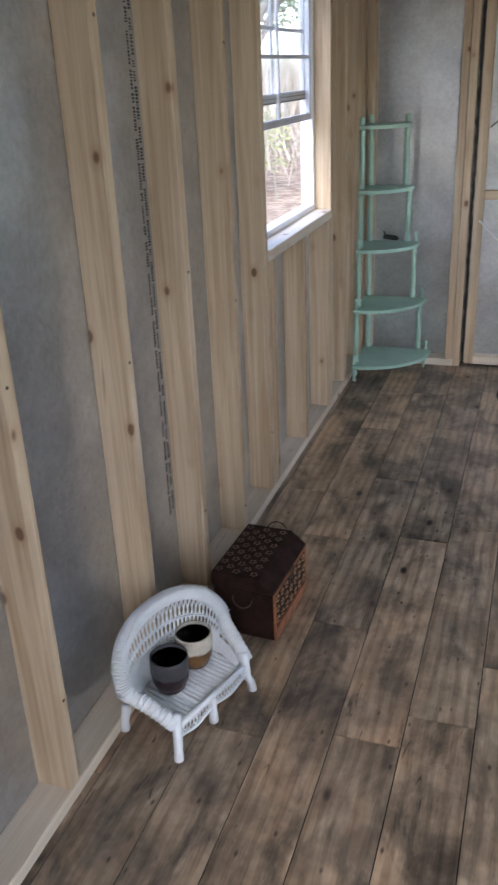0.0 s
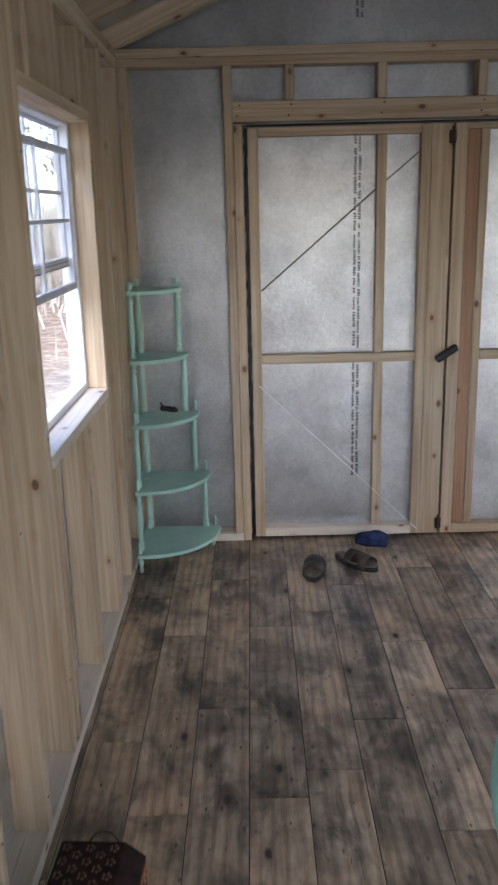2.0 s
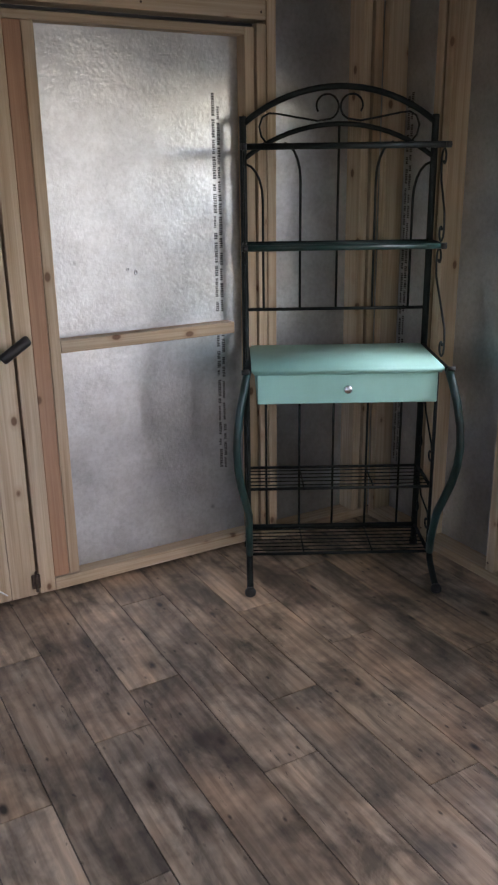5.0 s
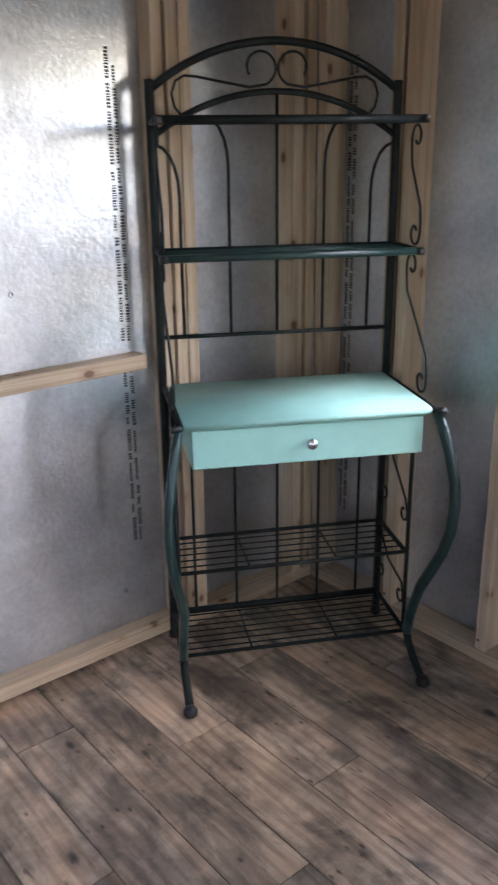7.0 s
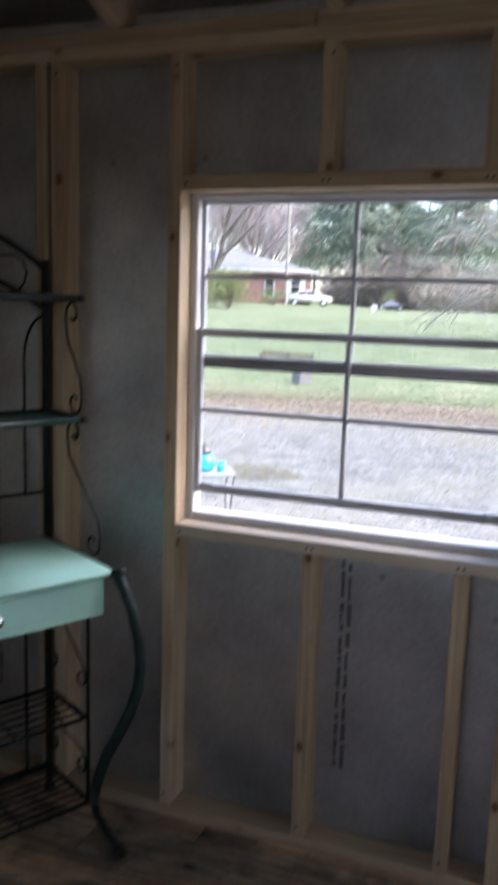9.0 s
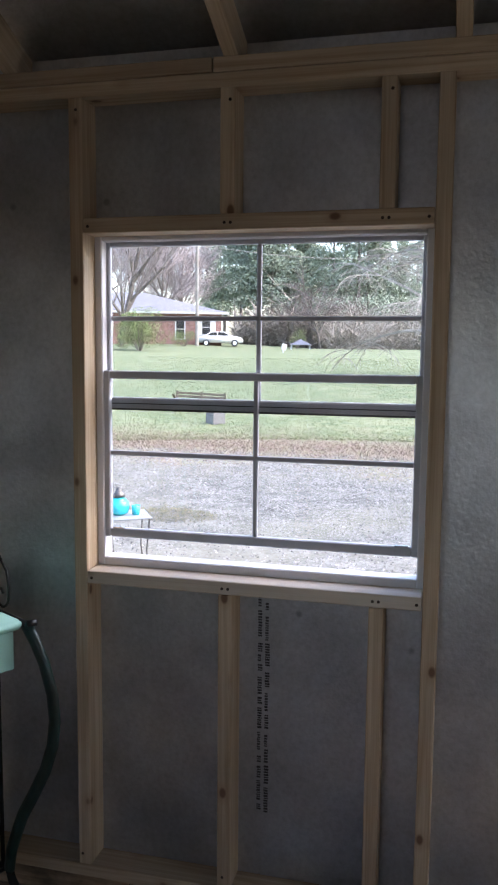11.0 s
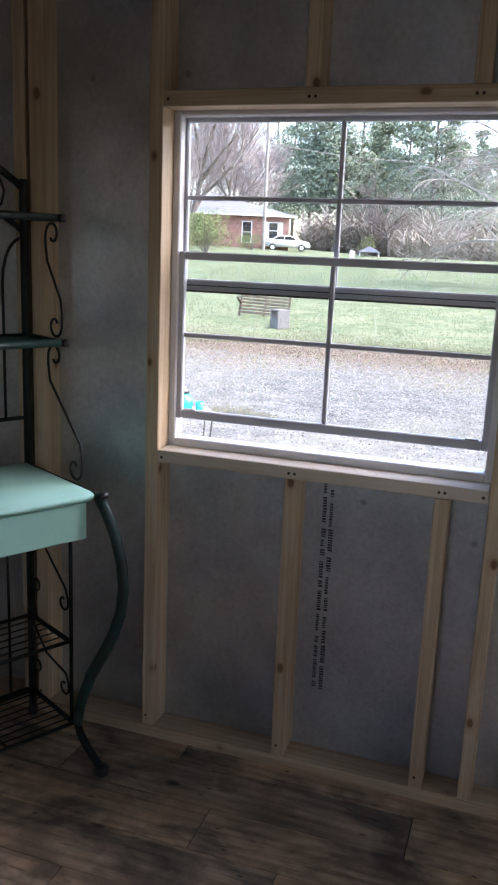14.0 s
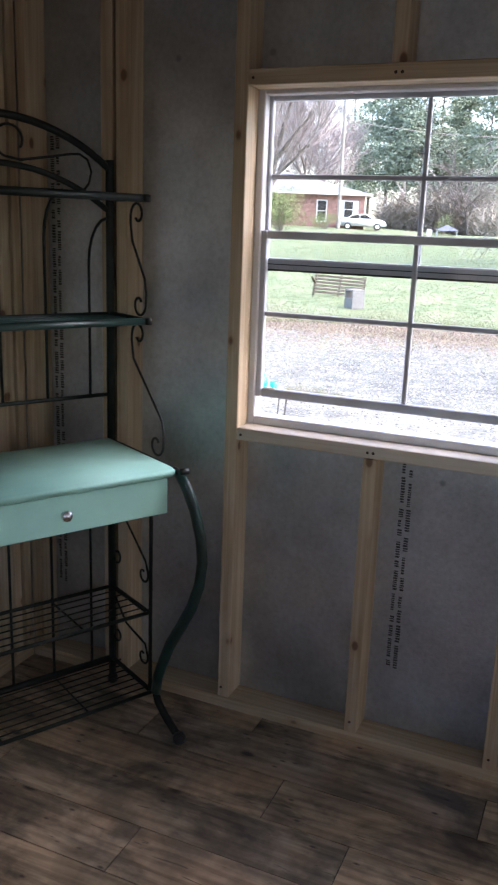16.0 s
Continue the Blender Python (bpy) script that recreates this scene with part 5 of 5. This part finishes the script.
        c = bm.verts.new(p - u * s * 0.8)
        d = bm.verts.new(p - w * s * 0.6)
        bm.faces.new((a, b, c, d))


def pine(name, m, seed, height, label):
    rng = random.Random(seed)
    root = empty(name, m, label, "tree", "pine trees")
    bm = tube(bmesh.new(), [(0, 0, -0.3), (0.1, 0, height * 0.4), (0.15, 0.1, height * 0.75), (0.1, 0.1, height * 0.97)], [0.24, 0.2, 0.12, 0.03], 7)
    crown = bmesh.new()
    for k in range(34):
        t = rng.uniform(0.22, 1.0)
        reach = height * 0.20 * (1.15 - t) ** 0.6 * rng.uniform(0.5, 1.1)
        a = rng.uniform(0, 2 * math.pi)
        z = height * t
        end = (reach * math.cos(a), reach * math.sin(a), z + reach * 0.15)
        tube(bm, [(0.1, 0, z - 0.3), end], [0.05, 0.015], 4)
        for q in (0.55, 1.0):
            leaf_cloud(crown, rng, (end[0] * q, end[1] * q, z + reach * 0.15 * q), reach * 0.40 + 0.45, 95, 0.19, 0.6)
    leaf_cloud(crown, rng, (0.1, 0.1, height * 0.97), 0.8, 40, 0.3, 1.2)
    part("trunk", bm, BARK).parent = root
    part("crown", crown, NEEDLE_HAZED).parent = root
    return root


def bush(name, m, seed, r, h, label, mat, count=900):
    rng = random.Random(seed)
    root = empty(name, m, label, "bush", "bushes")
    bw = bmesh.new()
    for k in range(9):
        a = rng.uniform(0, 6.28)
        tube(bw, [(0.1 * math.cos(a), 0.1 * math.sin(a), -0.1), (r * 0.6 * math.cos(a), r * 0.6 * math.sin(a), h * rng.uniform(0.5, 0.9))], [0.04, 0.01], 4)
    part("stems", bw, BARK).parent = root
    bm = bmesh.new()
    for k in range(18):
        a = rng.uniform(0, 6.28)
        q = rng.uniform(0.1, 0.75)
        leaf_cloud(bm, rng, (r * q * math.cos(a), r * q * math.sin(a), h * rng.uniform(0.15, 0.85 - 0.25 * q)), r * rng.uniform(0.22, 0.42), count // 4, 0.026 * r, 0.9)
    part("leaves", bm, mat).parent = root
    return root


# pines beyond the field
protos = [pine("pine_tree", pose(*far_at(14.0, 112)), 21, 20.0, "tall green pine at the far side of the field"),
          pine("pine_tree", pose(*far_at(10.5, 116)), 22, 18.5, "tall green pine at the far side of the field"),
          pine("pine_tree", pose(*far_at(6.5, 110)), 23, 19.0, "tall green pine at the far side of the field")]
rng = random.Random(5)
for k in range(30):
    bearing = 17.3 - k * 0.74 + rng.uniform(-0.4, 0.4)
    p = far_at(bearing, rng.uniform(106, 140))
    s = rng.uniform(0.86, 1.12) * (0.92 if bearing < 3 else 1.0)
    c = copy_thing(protos[k % 3], pose(*p, 0, 0, rng.uniform(0, 360)))
    c.scale = (s, s, s)
# bare trees round the house
bare_tree("bare_tree", pose(*far_at(23.2, 72), 0, 0, 20), 31, 17, "tall bare grey tree beside the brick house", BARK, BUD, 0.68, 5, -0.18, 0.30)
bare_tree("bare_tree", pose(*far_at(20.6, 100)), 32, 17, "bare tree with pinkish buds behind the house", BARK, BUD, 0.85, 5, 0.0, 0.24)
bare_tree("bare_tree", pose(*far_at(19.0, 104), 0, 0, 70), 33, 15, "bare tree with pinkish buds behind the house", BARK, BUD, 0.9, 5, 0.0, 0.22)
bare_tree("bare_tree", pose(*far_at(22.0, 112), 0, 0, 130), 37, 19, "bare tree with pinkish buds behind the house", BARK, BUD, 0.8, 6, 0.0, 0.2)
bare_tree("bare_tree", pose(*far_at(19.6, 115), 0, 0, 200), 38, 18, "bare tree with pinkish buds behind the house", BARK, BUD, 0.8, 6, 0.0, 0.2)
bare_tree("bare_tree", pose(*far_at(24.5, 96)), 34, 17, "bare tree with pinkish buds behind the house", BARK, BUD, 0.85, 5, 0.0, 0.24)
bare_tree("bare_tree", pose(*far_at(-1.2, 38), 0, 0, 40), 35, 12.5, "pale-barked bare tree with drooping branches", PALE_BARK, PALE_BARK, 1.0, 5, 0.35, 0.20)
bare_tree("bare_tree", pose(*far_at(9.6, 92), 0, 0, 10), 36, 9, "low bare tree at the edge of the brush", BARK, BARK, 0.95, 5, 0.1, 0.18)


def thicket(name, rows, seed, count, label, tall=3.4):
    """Bare brush: thousands of thin leaning twigs along a strip."""
    rng = random.Random(seed)
    bm = bmesh.new()
    for _ in range(count):
        (b0, d0), (b1, d1) = rows
        k = rng.random()
        p = far_at(b0 + (b1 - b0) * k, d0 + (d1 - d0) * k + rng.uniform(-5, 5))
        h = tall * rng.uniform(0.35, 1.0) * (0.72 + 0.45 * noise.noise((k * 14, seed, 0)) + 0.3 * noise.noise((k * 47, seed, 3)))
        lean = Vector((rng.uniform(-1.3, 1.3), rng.uniform(-1.3, 1.3), rng.uniform(0.3, 1)))
        base = p + Vector((0, 0, rng.uniform(-0.2, h * 0.6)))
        tip = base + lean * h * rng.uniform(0.3, 0.5)
        w = Vector((rng.uniform(-1, 1), rng.uniform(-1, 1), 0.2)).normalized() * rng.uniform(0.03, 0.09)
        a, b, c = bm.verts.new(base - w), bm.verts.new(base + w), bm.verts.new(tip)
        bm.faces.new((a, b, c))
    ob = part(name, bm, BRUSH)
    return tagged(ob, label, "brush", kind="stuff")


thicket("brush", ((15.5, 100), (-6.0, 96)), 41, 20000, "tangled grey-brown bare brush below the pines", 9.0)
thicket("brush", ((9.0, 88), (-2.0, 86)), 42, 7000, "pinkish bare brush at the field's edge", 5.5)
bush("bush", pose(*far_at(21.95, 66)), 51, 2.7, 3.7, "yellow-green leafing bush before the house", SPRING, 1500)
bush("bush", pose(*far_at(18.95, 76)), 52, 1.5, 1.9, "small rounded green bush by the house wall", SPRING, 700)
bush("bush", pose(*far_at(2.1, 84)), 53, 1.8, 2.8, "yellow-green leafing bush at the field's edge", SPRING, 900)
bush("bush", pose(*far_at(11.2, 86)), 54, 1.2, 2.2, "yellow-green leafing bush at the field's edge", SPRING, 600)

# brick house
hp = far_at(22.4, 84)
house = empty("brick_house", Matrix.Translation(hp) @ pose(0, 0, 0, 0, 0, 22.4 - 90 + 4), "low red brick house with pale hipped roof", "house")
HL, HD, HH = 8.2, 4.2, 2.95


def hs(name, bm, mat, parent=None, label=""):
    o = part(name, bm, mat, None, label)
    o.parent = parent or house
    return o


# local y points away from the shed, local x to the viewer's right
hs("wall", boxes(((-HL, -HD, -0.5), (HL, HD, HH))), BRICK_HAZED)
bm = bmesh.new()
o = 0.6
base = [bm.verts.new(p) for p in ((-HL - o, -HD - o, HH - 0.05), (HL + o, -HD - o, HH - 0.05), (HL + o, HD + o, HH - 0.05), (-HL - o, HD + o, HH - 0.05))]
ridge = [bm.verts.new((-HL + 4.4, 0, HH + 2.0)), bm.verts.new((HL - 7.4, 0, HH + 2.0))]
for q in ((base[0], base[1], ridge[1], ridge[0]), (base[1], base[2], ridge[1]), (base[2], base[3], ridge[0], ridge[1]), (base[3], base[0], ridge[0]), tuple(base[::-1])):
    bm.faces.new(q)
roof = hs("roof", bm, ROOFING)
hs("fascia", boxes(((-HL - o, -HD - o - 0.03, HH - 0.22), (HL + o, -HD - o, HH - 0.03)), ((HL + o, -HD - o, HH - 0.22), (HL + o + 0.03, HD + o, HH - 0.03))), WHITE, roof)
for x, w, z0, z1 in ((4.2, 0.5, 0.3, 2.3), (6.7, 0.5, 0.7, 2.3), (-2.9, 0.8, 0.9, 2.2), (-6.2, 0.9, 0.9, 2.2)):
    win = hs("window", boxes(((x - w, -HD - 0.06, z0), (x + w, -HD + 0.02, z1))), WHITE)
    hs("pane", boxes(((x - w * 0.78, -HD - 0.075, z0 + 0.12), (x + w * 0.78, -HD - 0.055, (z0 + z1) / 2 - 0.03)), ((x - w * 0.78, -HD - 0.075, (z0 + z1) / 2 + 0.03), (x + w * 0.78, -HD - 0.055, z1 - 0.1))), DARKGLASS, win)
    if x > 5:
        for s in (-1, 1):
            hs("shutter", boxes(((x + s * (w + 0.22) - 0.2, -HD - 0.05, z0), (x + s * (w + 0.22) + 0.2, -HD - 0.01, z1))), WHITE, win)

# parked white car
cp = far_at(16.45, 80)
car = empty("car", Matrix.Translation(cp) @ pose(0, 0, 0.0, 0, 0, 16.45 - 90), "white saloon car parked by the house", "car")
prof = [(-2.15, 0.35), (-2.2, 0.75), (-2.05, 0.92), (-1.5, 1.0), (-0.95, 1.36), (0.35, 1.40), (1.15, 1.0), (1.95, 0.88), (2.15, 0.62), (2.15, 0.35)]
bm = bmesh.new()
lo = [bm.verts.new((x, -0.82, z)) for x, z in prof]
hi = [bm.verts.new((x, 0.82, z)) for x, z in prof]
bm.faces.new(lo)
bm.faces.new(hi[::-1])
for i in range(len(prof)):
    j = (i + 1) % len(prof)
    bm.faces.new((lo[j], lo[i], hi[i], hi[j]))
bmesh.ops.recalc_face_normals(bm, faces=bm.faces)
bmesh.ops.bevel(bm, geom=list(bm.edges), offset=0.05, segments=2, affect="EDGES")
part("body", bm, WHITE, None, "", True).parent = car
for quad in (((-1.3, 1.02), (-0.85, 1.29), (-0.32, 1.32), (-0.32, 1.02)), ((-0.24, 1.02), (-0.24, 1.32), (0.3, 1.33), (0.85, 1.02))):
    bm = bmesh.new()
    f0 = [bm.verts.new((x, -0.835, z)) for x, z in quad]
    f1 = [bm.verts.new((x, -0.80, z)) for x, z in quad]
    bm.faces.new(f0)
    bm.faces.new(f1[::-1])
    for i in range(4):
        bm.faces.new((f0[i], f1[i], f1[(i + 1) % 4], f0[(i + 1) % 4]))
    part("side_window", bm, DARKGLASS).parent = car
for x in (-1.35, 1.35):
    for y in (-0.78, 0.78):
        bm = lathe(bmesh.new(), [(0.2, -0.1), (0.32, -0.09), (0.32, 0.09), (0.2, 0.1)], 16)
        bmesh.ops.transform(bm, matrix=pose(x, y, 0.32, 90), verts=bm.verts)
        wheel = part("wheel", bm, BLACK)
        wheel.parent = car
        bm = lathe(bmesh.new(), [(0.19, -0.105), (0.19, 0.105)], 12)
        bmesh.ops.transform(bm, matrix=pose(x, y, 0.32, 90), verts=bm.verts)
        part("rim", bm, GALV).parent = wheel

# utility pole and wires
pp = far_at(18.05, 78)
pole = empty("utility_pole", Matrix.Translation(pp), "pale wooden utility pole with a transformer can", "pole")
part("post", tube(bmesh.new(), [(0, 0, -0.3), (0, 0, 13.5)], [0.17, 0.12], 8), PALE_BARK).parent = pole
part("transformer", lathe(bmesh.new(), [(0.25, 0), (0.28, 0.1), (0.28, 0.9), (0.2, 1.0)], 10, (0.3, -0.2, 9.8)), GALV).parent = pole
e = far_at(-4.0, 80) - pp + Vector((0, 0, 9.5))
s0 = Vector((0, 0, 9.3))
part("wire", tube(bmesh.new(), [s0.lerp(e, k / 14) - Vector((0, 0, 1.3 * 4 * (k / 14) * (1 - k / 14))) for k in range(15)], 0.03, 4), PALE_BARK).parent = pole

# leaning slatted bench back and concrete block on the grass
bp = far_at(17.85, 21.3)
bench = empty("bench", Matrix.Translation(bp) @ pose(0, 0, 0, -22, 2, 17.85 - 90 - 12), "weathered slatted wooden bench leaning in the grass", "bench")
for k in range(6):
    part("slat", box(bmesh.new(), (-0.66, -0.012, 0.06 + k * 0.085), (0.66, 0.012, 0.115 + k * 0.085), 0.004), TIMBER).parent = bench
for x in (-0.64, 0.0, 0.62):
    part("upright", box(bmesh.new(), (x - 0.03, 0.013, 0.0), (x + 0.03, 0.05, 0.58), 0.004), TIMBER).parent = bench
part("arm", box(bmesh.new(), (-0.66, -0.42, 0.30), (-0.60, 0.0, 0.34), 0.004), TIMBER).parent = bench
kp = far_at(16.7, 18.9)
bm = bmesh.new()
box(bm, (-0.15, -0.2, -0.02), (0.15, -0.16, 0.42), 0.006)
box(bm, (-0.15, 0.16, -0.02), (0.15, 0.2, 0.42), 0.006)
for z in (-0.02, 0.18, 0.38):
    box(bm, (-0.15, -0.16, z), (0.15, 0.16, z + 0.04), 0.004)
box(bm, (-0.15, -0.16, 0.02), (-0.11, 0.16, 0.18), 0.003)
blk = part("concrete_block", bm, BLOCK, None, "", False, Matrix.Translation(kp) @ pose(0, 0, 0, 0, 0, 15 - 62))
tagged(blk, "grey hollow concrete block standing on end in grass", "block")

# side table outside with a turquoise jar
tp = far_at(22.65, 6.5)
GZ = tp.z
side = empty("patio_table", pose(tp.x, tp.y, GZ, 0, 0, 32), "small pale patio table with thin metal legs on gravel", "table")
part("top", box(bmesh.new(), (-0.17, -0.17, 0.555), (0.17, 0.17, 0.570), 0.004), mat_paint("pale_metal_top", (0.30, 0.31, 0.32), 0.4, 0.1, 12)).parent = side
for a in (-1, 1):
    for b in (-1, 1):
        part("leg", tube(bmesh.new(), [(a * 0.15, b * 0.15, 0.555), (a * 0.13, b * 0.13, 0.30), (a * 0.17, b * 0.17, 0.0)], 0.007, 6), STEEL).parent = side
TURQ = mat_paint("turquoise_glass", (0.02, 0.50, 0.55), 0.12, 0.12, 15, coat=0.5)
jar = empty("lantern_jar", pose(tp.x - 0.02, tp.y + 0.06, GZ + 0.570), "turquoise glass lantern jar with dark lid", "jar")
part("glass_bowl", lathe(bmesh.new(), [(0.05, 0), (0.075, 0.02), (0.085, 0.06), (0.078, 0.10), (0.05, 0.13), (0.035, 0.14)], 20), TURQ, None, "", True).parent = jar
part("lid", lathe(bmesh.new(), [(0.05, 0.14), (0.052, 0.165), (0.03, 0.18), (0.026, 0.2), (0.012, 0.215), (0.0, 0.217)], 14), STEEL, None, "", True).parent = jar
part("bail", tube(bmesh.new(), spiral((0, 0, 0.14), (1, 0, 0), (0, 0.4, 1), 0.075, 0.075, 0, 180, 12), 0.003, 5), STEEL).parent = jar
tum = part("tumbler", lathe(bmesh.new(), [(0.028, 0), (0.034, 0.075), (0.030, 0.075), (0.026, 0.005)], 16), TURQ, None, "", True, pose(tp.x + 0.01, tp.y - 0.07, GZ + 0.570))
tagged(tum, "small turquoise tumbler beside the jar", "cup")

# dry grass heap on the gravel
rng = random.Random(9)
gp = far_at(19.7, 9.2)
bm = bmesh.new()
for _ in range(900):
    a, r = rng.uniform(0, 6.28), 0.42 * math.sqrt(rng.random())
    p = gp + Vector((r * math.cos(a) * 0.8, r * math.sin(a) * 1.3, 0.13 * (1 - r / 0.45) * rng.random()))
    d = Vector((rng.uniform(-1, 1), rng.uniform(-1, 1), rng.uniform(0, 0.5))) * 0.07
    w = Vector((-d.y, d.x, 0)).normalized() * 0.004
    bm.faces.new([bm.verts.new(q) for q in (p - w, p + w, p + d)])
heap = part("dry_grass_heap", bm, mat_leaf("dry_grass", (0.09, 0.08, 0.04), (0.22, 0.20, 0.10)))
tagged(heap, "small heap of dry pulled grass on gravel", "grass heap", kind="stuff")

# grass tufts over the near field, dry along its edge
bm = bmesh.new()
for _ in range(60000):
    d = 16.2 + 42 * rng.random() ** 2.0
    bearing = rng.uniform(1, 26)
    x, y = EYE_X + d * math.cos(radians(bearing)), EYE_Y + d * math.sin(radians(bearing))
    p = Vector((x, y, ground_z(x, y) - 0.01))
    h = rng.uniform(0.02, 0.06) * (0.7 + d / 45)
    t = p + Vector((rng.uniform(-1.5, 1.5) * h, rng.uniform(-1.5, 1.5) * h, h))
    a = rng.uniform(0, 3.14)
    w = Vector((math.cos(a), math.sin(a), 0)) * (0.003 + d * 0.00012)
    bm.faces.new([bm.verts.new(q) for q in (p - w, p + w, t)])
grass = part("grass", bm, mat_leaf("grass_blades", (0.115, 0.155, 0.06), (0.26, 0.29, 0.15)))
tagged(grass, "rough spring grass in the field", "grass", kind="stuff")

# dead grass along the field's near edge
bm = bmesh.new()
for _ in range(22000):
    x = 14.6 + rng.gauss(0.0, 0.75) + 0.5 * noise.noise((rng.random(), 3.0, 0.0))
    y = EYE_Y + rng.uniform(-0.5, 9.5)
    p = Vector((x, y, ground_z(x, y) - 0.005))
    h = rng.uniform(0.02, 0.07)
    t = p + Vector((rng.uniform(-1.5, 1.5) * h, rng.uniform(-1.5, 1.5) * h, h))
    a = rng.uniform(0, 3.14)
    w = Vector((math.cos(a), math.sin(a), 0)) * 0.006
    bm.faces.new([bm.verts.new(q) for q in (p - w, p + w, t)])
dead = part("dead_grass", bm, mat_leaf("dead_grass_blades", (0.15, 0.105, 0.08), (0.40, 0.32, 0.26)))
tagged(dead, "matted brown dead grass between gravel and field", "grass", kind="stuff")

# loose gravel stones
bm = bmesh.new()
for _ in range(24000):
    x = 2.6 + 11.4 * math.sqrt(rng.random())
    y = EYE_Y + rng.uniform(-0.6, 1.2 + 0.5 * x)
    s = rng.uniform(0.005, 0.016) * (0.8 + x / 16)
    c = Vector((x, y, ground_z(x, y)))
    a = rng.uniform(0, 6.28)
    ring_v = [bm.verts.new(c + Vector((math.cos(a + q) * s * rng.uniform(0.7, 1.2), math.sin(a + q) * s * rng.uniform(0.7, 1.2), -0.002))) for q in (0, 1.57, 3.14, 4.71)]
    top_v = bm.verts.new(c + Vector((rng.uniform(-0.4, 0.4) * s, rng.uniform(-0.4, 0.4) * s, s * rng.uniform(0.5, 0.9))))
    for i in range(4):
        bm.faces.new((ring_v[i], ring_v[(i + 1) % 4], top_v))
stones = part("gravel", bm, mat_leaf("gravel_stones", (0.10, 0.096, 0.09), (0.36, 0.35, 0.325)))
tagged(stones, "loose grey crushed gravel beside the shed", "gravel", kind="stuff")

# well house and white marker at the far edge of the field
wp = far_at(10.95, 82)
well = empty("well_house", Matrix.Translation(wp) @ pose(0, 0, 0, 0, 0, 10), "tiny grey-roofed well house at the field's edge", "shelter")
bm = bmesh.new()
b4 = [bm.verts.new(p) for p in ((-1.1, -1.1, 0.42), (1.1, -1.1, 0.42), (1.1, 1.1, 0.42), (-1.1, 1.1, 0.42))]
tip = bm.verts.new((0, 0, 0.98))
for i in range(4):
    bm.faces.new((b4[i], b4[(i + 1) % 4], tip))
bm.faces.new(b4[::-1])
part("roof", bm, mat_paint("grey_roof", (0.13, 0.14, 0.17), 0.8, 0.15, 4)).parent = well
for a in (-0.9, 0.9):
    for b in (-0.9, 0.9):
        part("post", box(bmesh.new(), (a - 0.06, b - 0.06, -0.2), (a + 0.06, b + 0.06, 0.42)), WHITE).parent = well
mp = far_at(12.17, 70)
mk = part("yard_marker", boxes(((-0.22, -0.05, 0.25), (0.22, 0.05, 0.75)), ((-0.06, -0.04, -0.2), (0.06, 0.04, 0.25)), bevel=0.03), WHITE, None, "", False, Matrix.Translation(mp) @ pose(0, 0, 0, 0, 12, -70))
tagged(mk, "small white yard marker in the field", "marker")

# woods on the other side of the shed
bare_tree("bare_tree", pose(-6.5, 20.0, ground_z(-6.5, 20), 0, 0, 0), 61, 11, "bare tree in the woods behind the shed", BARK, BARK, 0.8, 4, 0.0, 0.16)
bare_tree("bare_tree", pose(-9.5, 27.0, ground_z(-9.5, 27), 0, 0, 50), 62, 13, "bare tree in the woods behind the shed", BARK, BARK, 0.8, 4, 0.0, 0.2)
bare_tree("bare_tree", pose(-13.5, 34.0, ground_z(-13.5, 34), 0, 0, 90), 63, 13, "bare tree in the woods behind the shed", BARK, BARK, 0.8, 4, 0.0, 0.2)
bush("bush", pose(-5.0, 14.5, ground_z(-5, 14.5)), 64, 1.1, 1.5, "leafing green bush in the woods behind the shed", SPRING, 700)
bush("bush", pose(-7.6, 17.5, ground_z(-7.6, 17.5)), 65, 1.4, 2.0, "leafing green bush in the woods behind the shed", SPRING, 800)
rng = random.Random(77)
bm = bmesh.new()
for _ in range(9000):
    k = rng.random()
    p = Vector((-4 - 12 * k + rng.uniform(-4, 4), 16 + 24 * k + rng.uniform(-4, 4), -0.35))
    base = p + Vector((0, 0, rng.uniform(0, 1.6)))
    t = base + Vector((rng.uniform(-0.5, 0.5), rng.uniform(-0.5, 0.5), 1)) * rng.uniform(0.4, 1.2)
    w = Vector((rng.uniform(-1, 1), rng.uniform(-1, 1), 0)).normalized() * rng.uniform(0.008, 0.03)
    bm.faces.new([bm.verts.new(q) for q in (base - w, base + w, t)])
tagged(part("brush", bm, BRUSH), "bare brown brush in the woods behind the shed", "brush", kind="stuff")
for x, y, s in ((-15, 44, 0), (-20, 52, 40), (-9, 46, 80), (-25, 48, 120)):
    copy_thing(protos[0], pose(x, y, -0.35, 0, 0, s)).scale = (0.8, 0.8, 0.8)
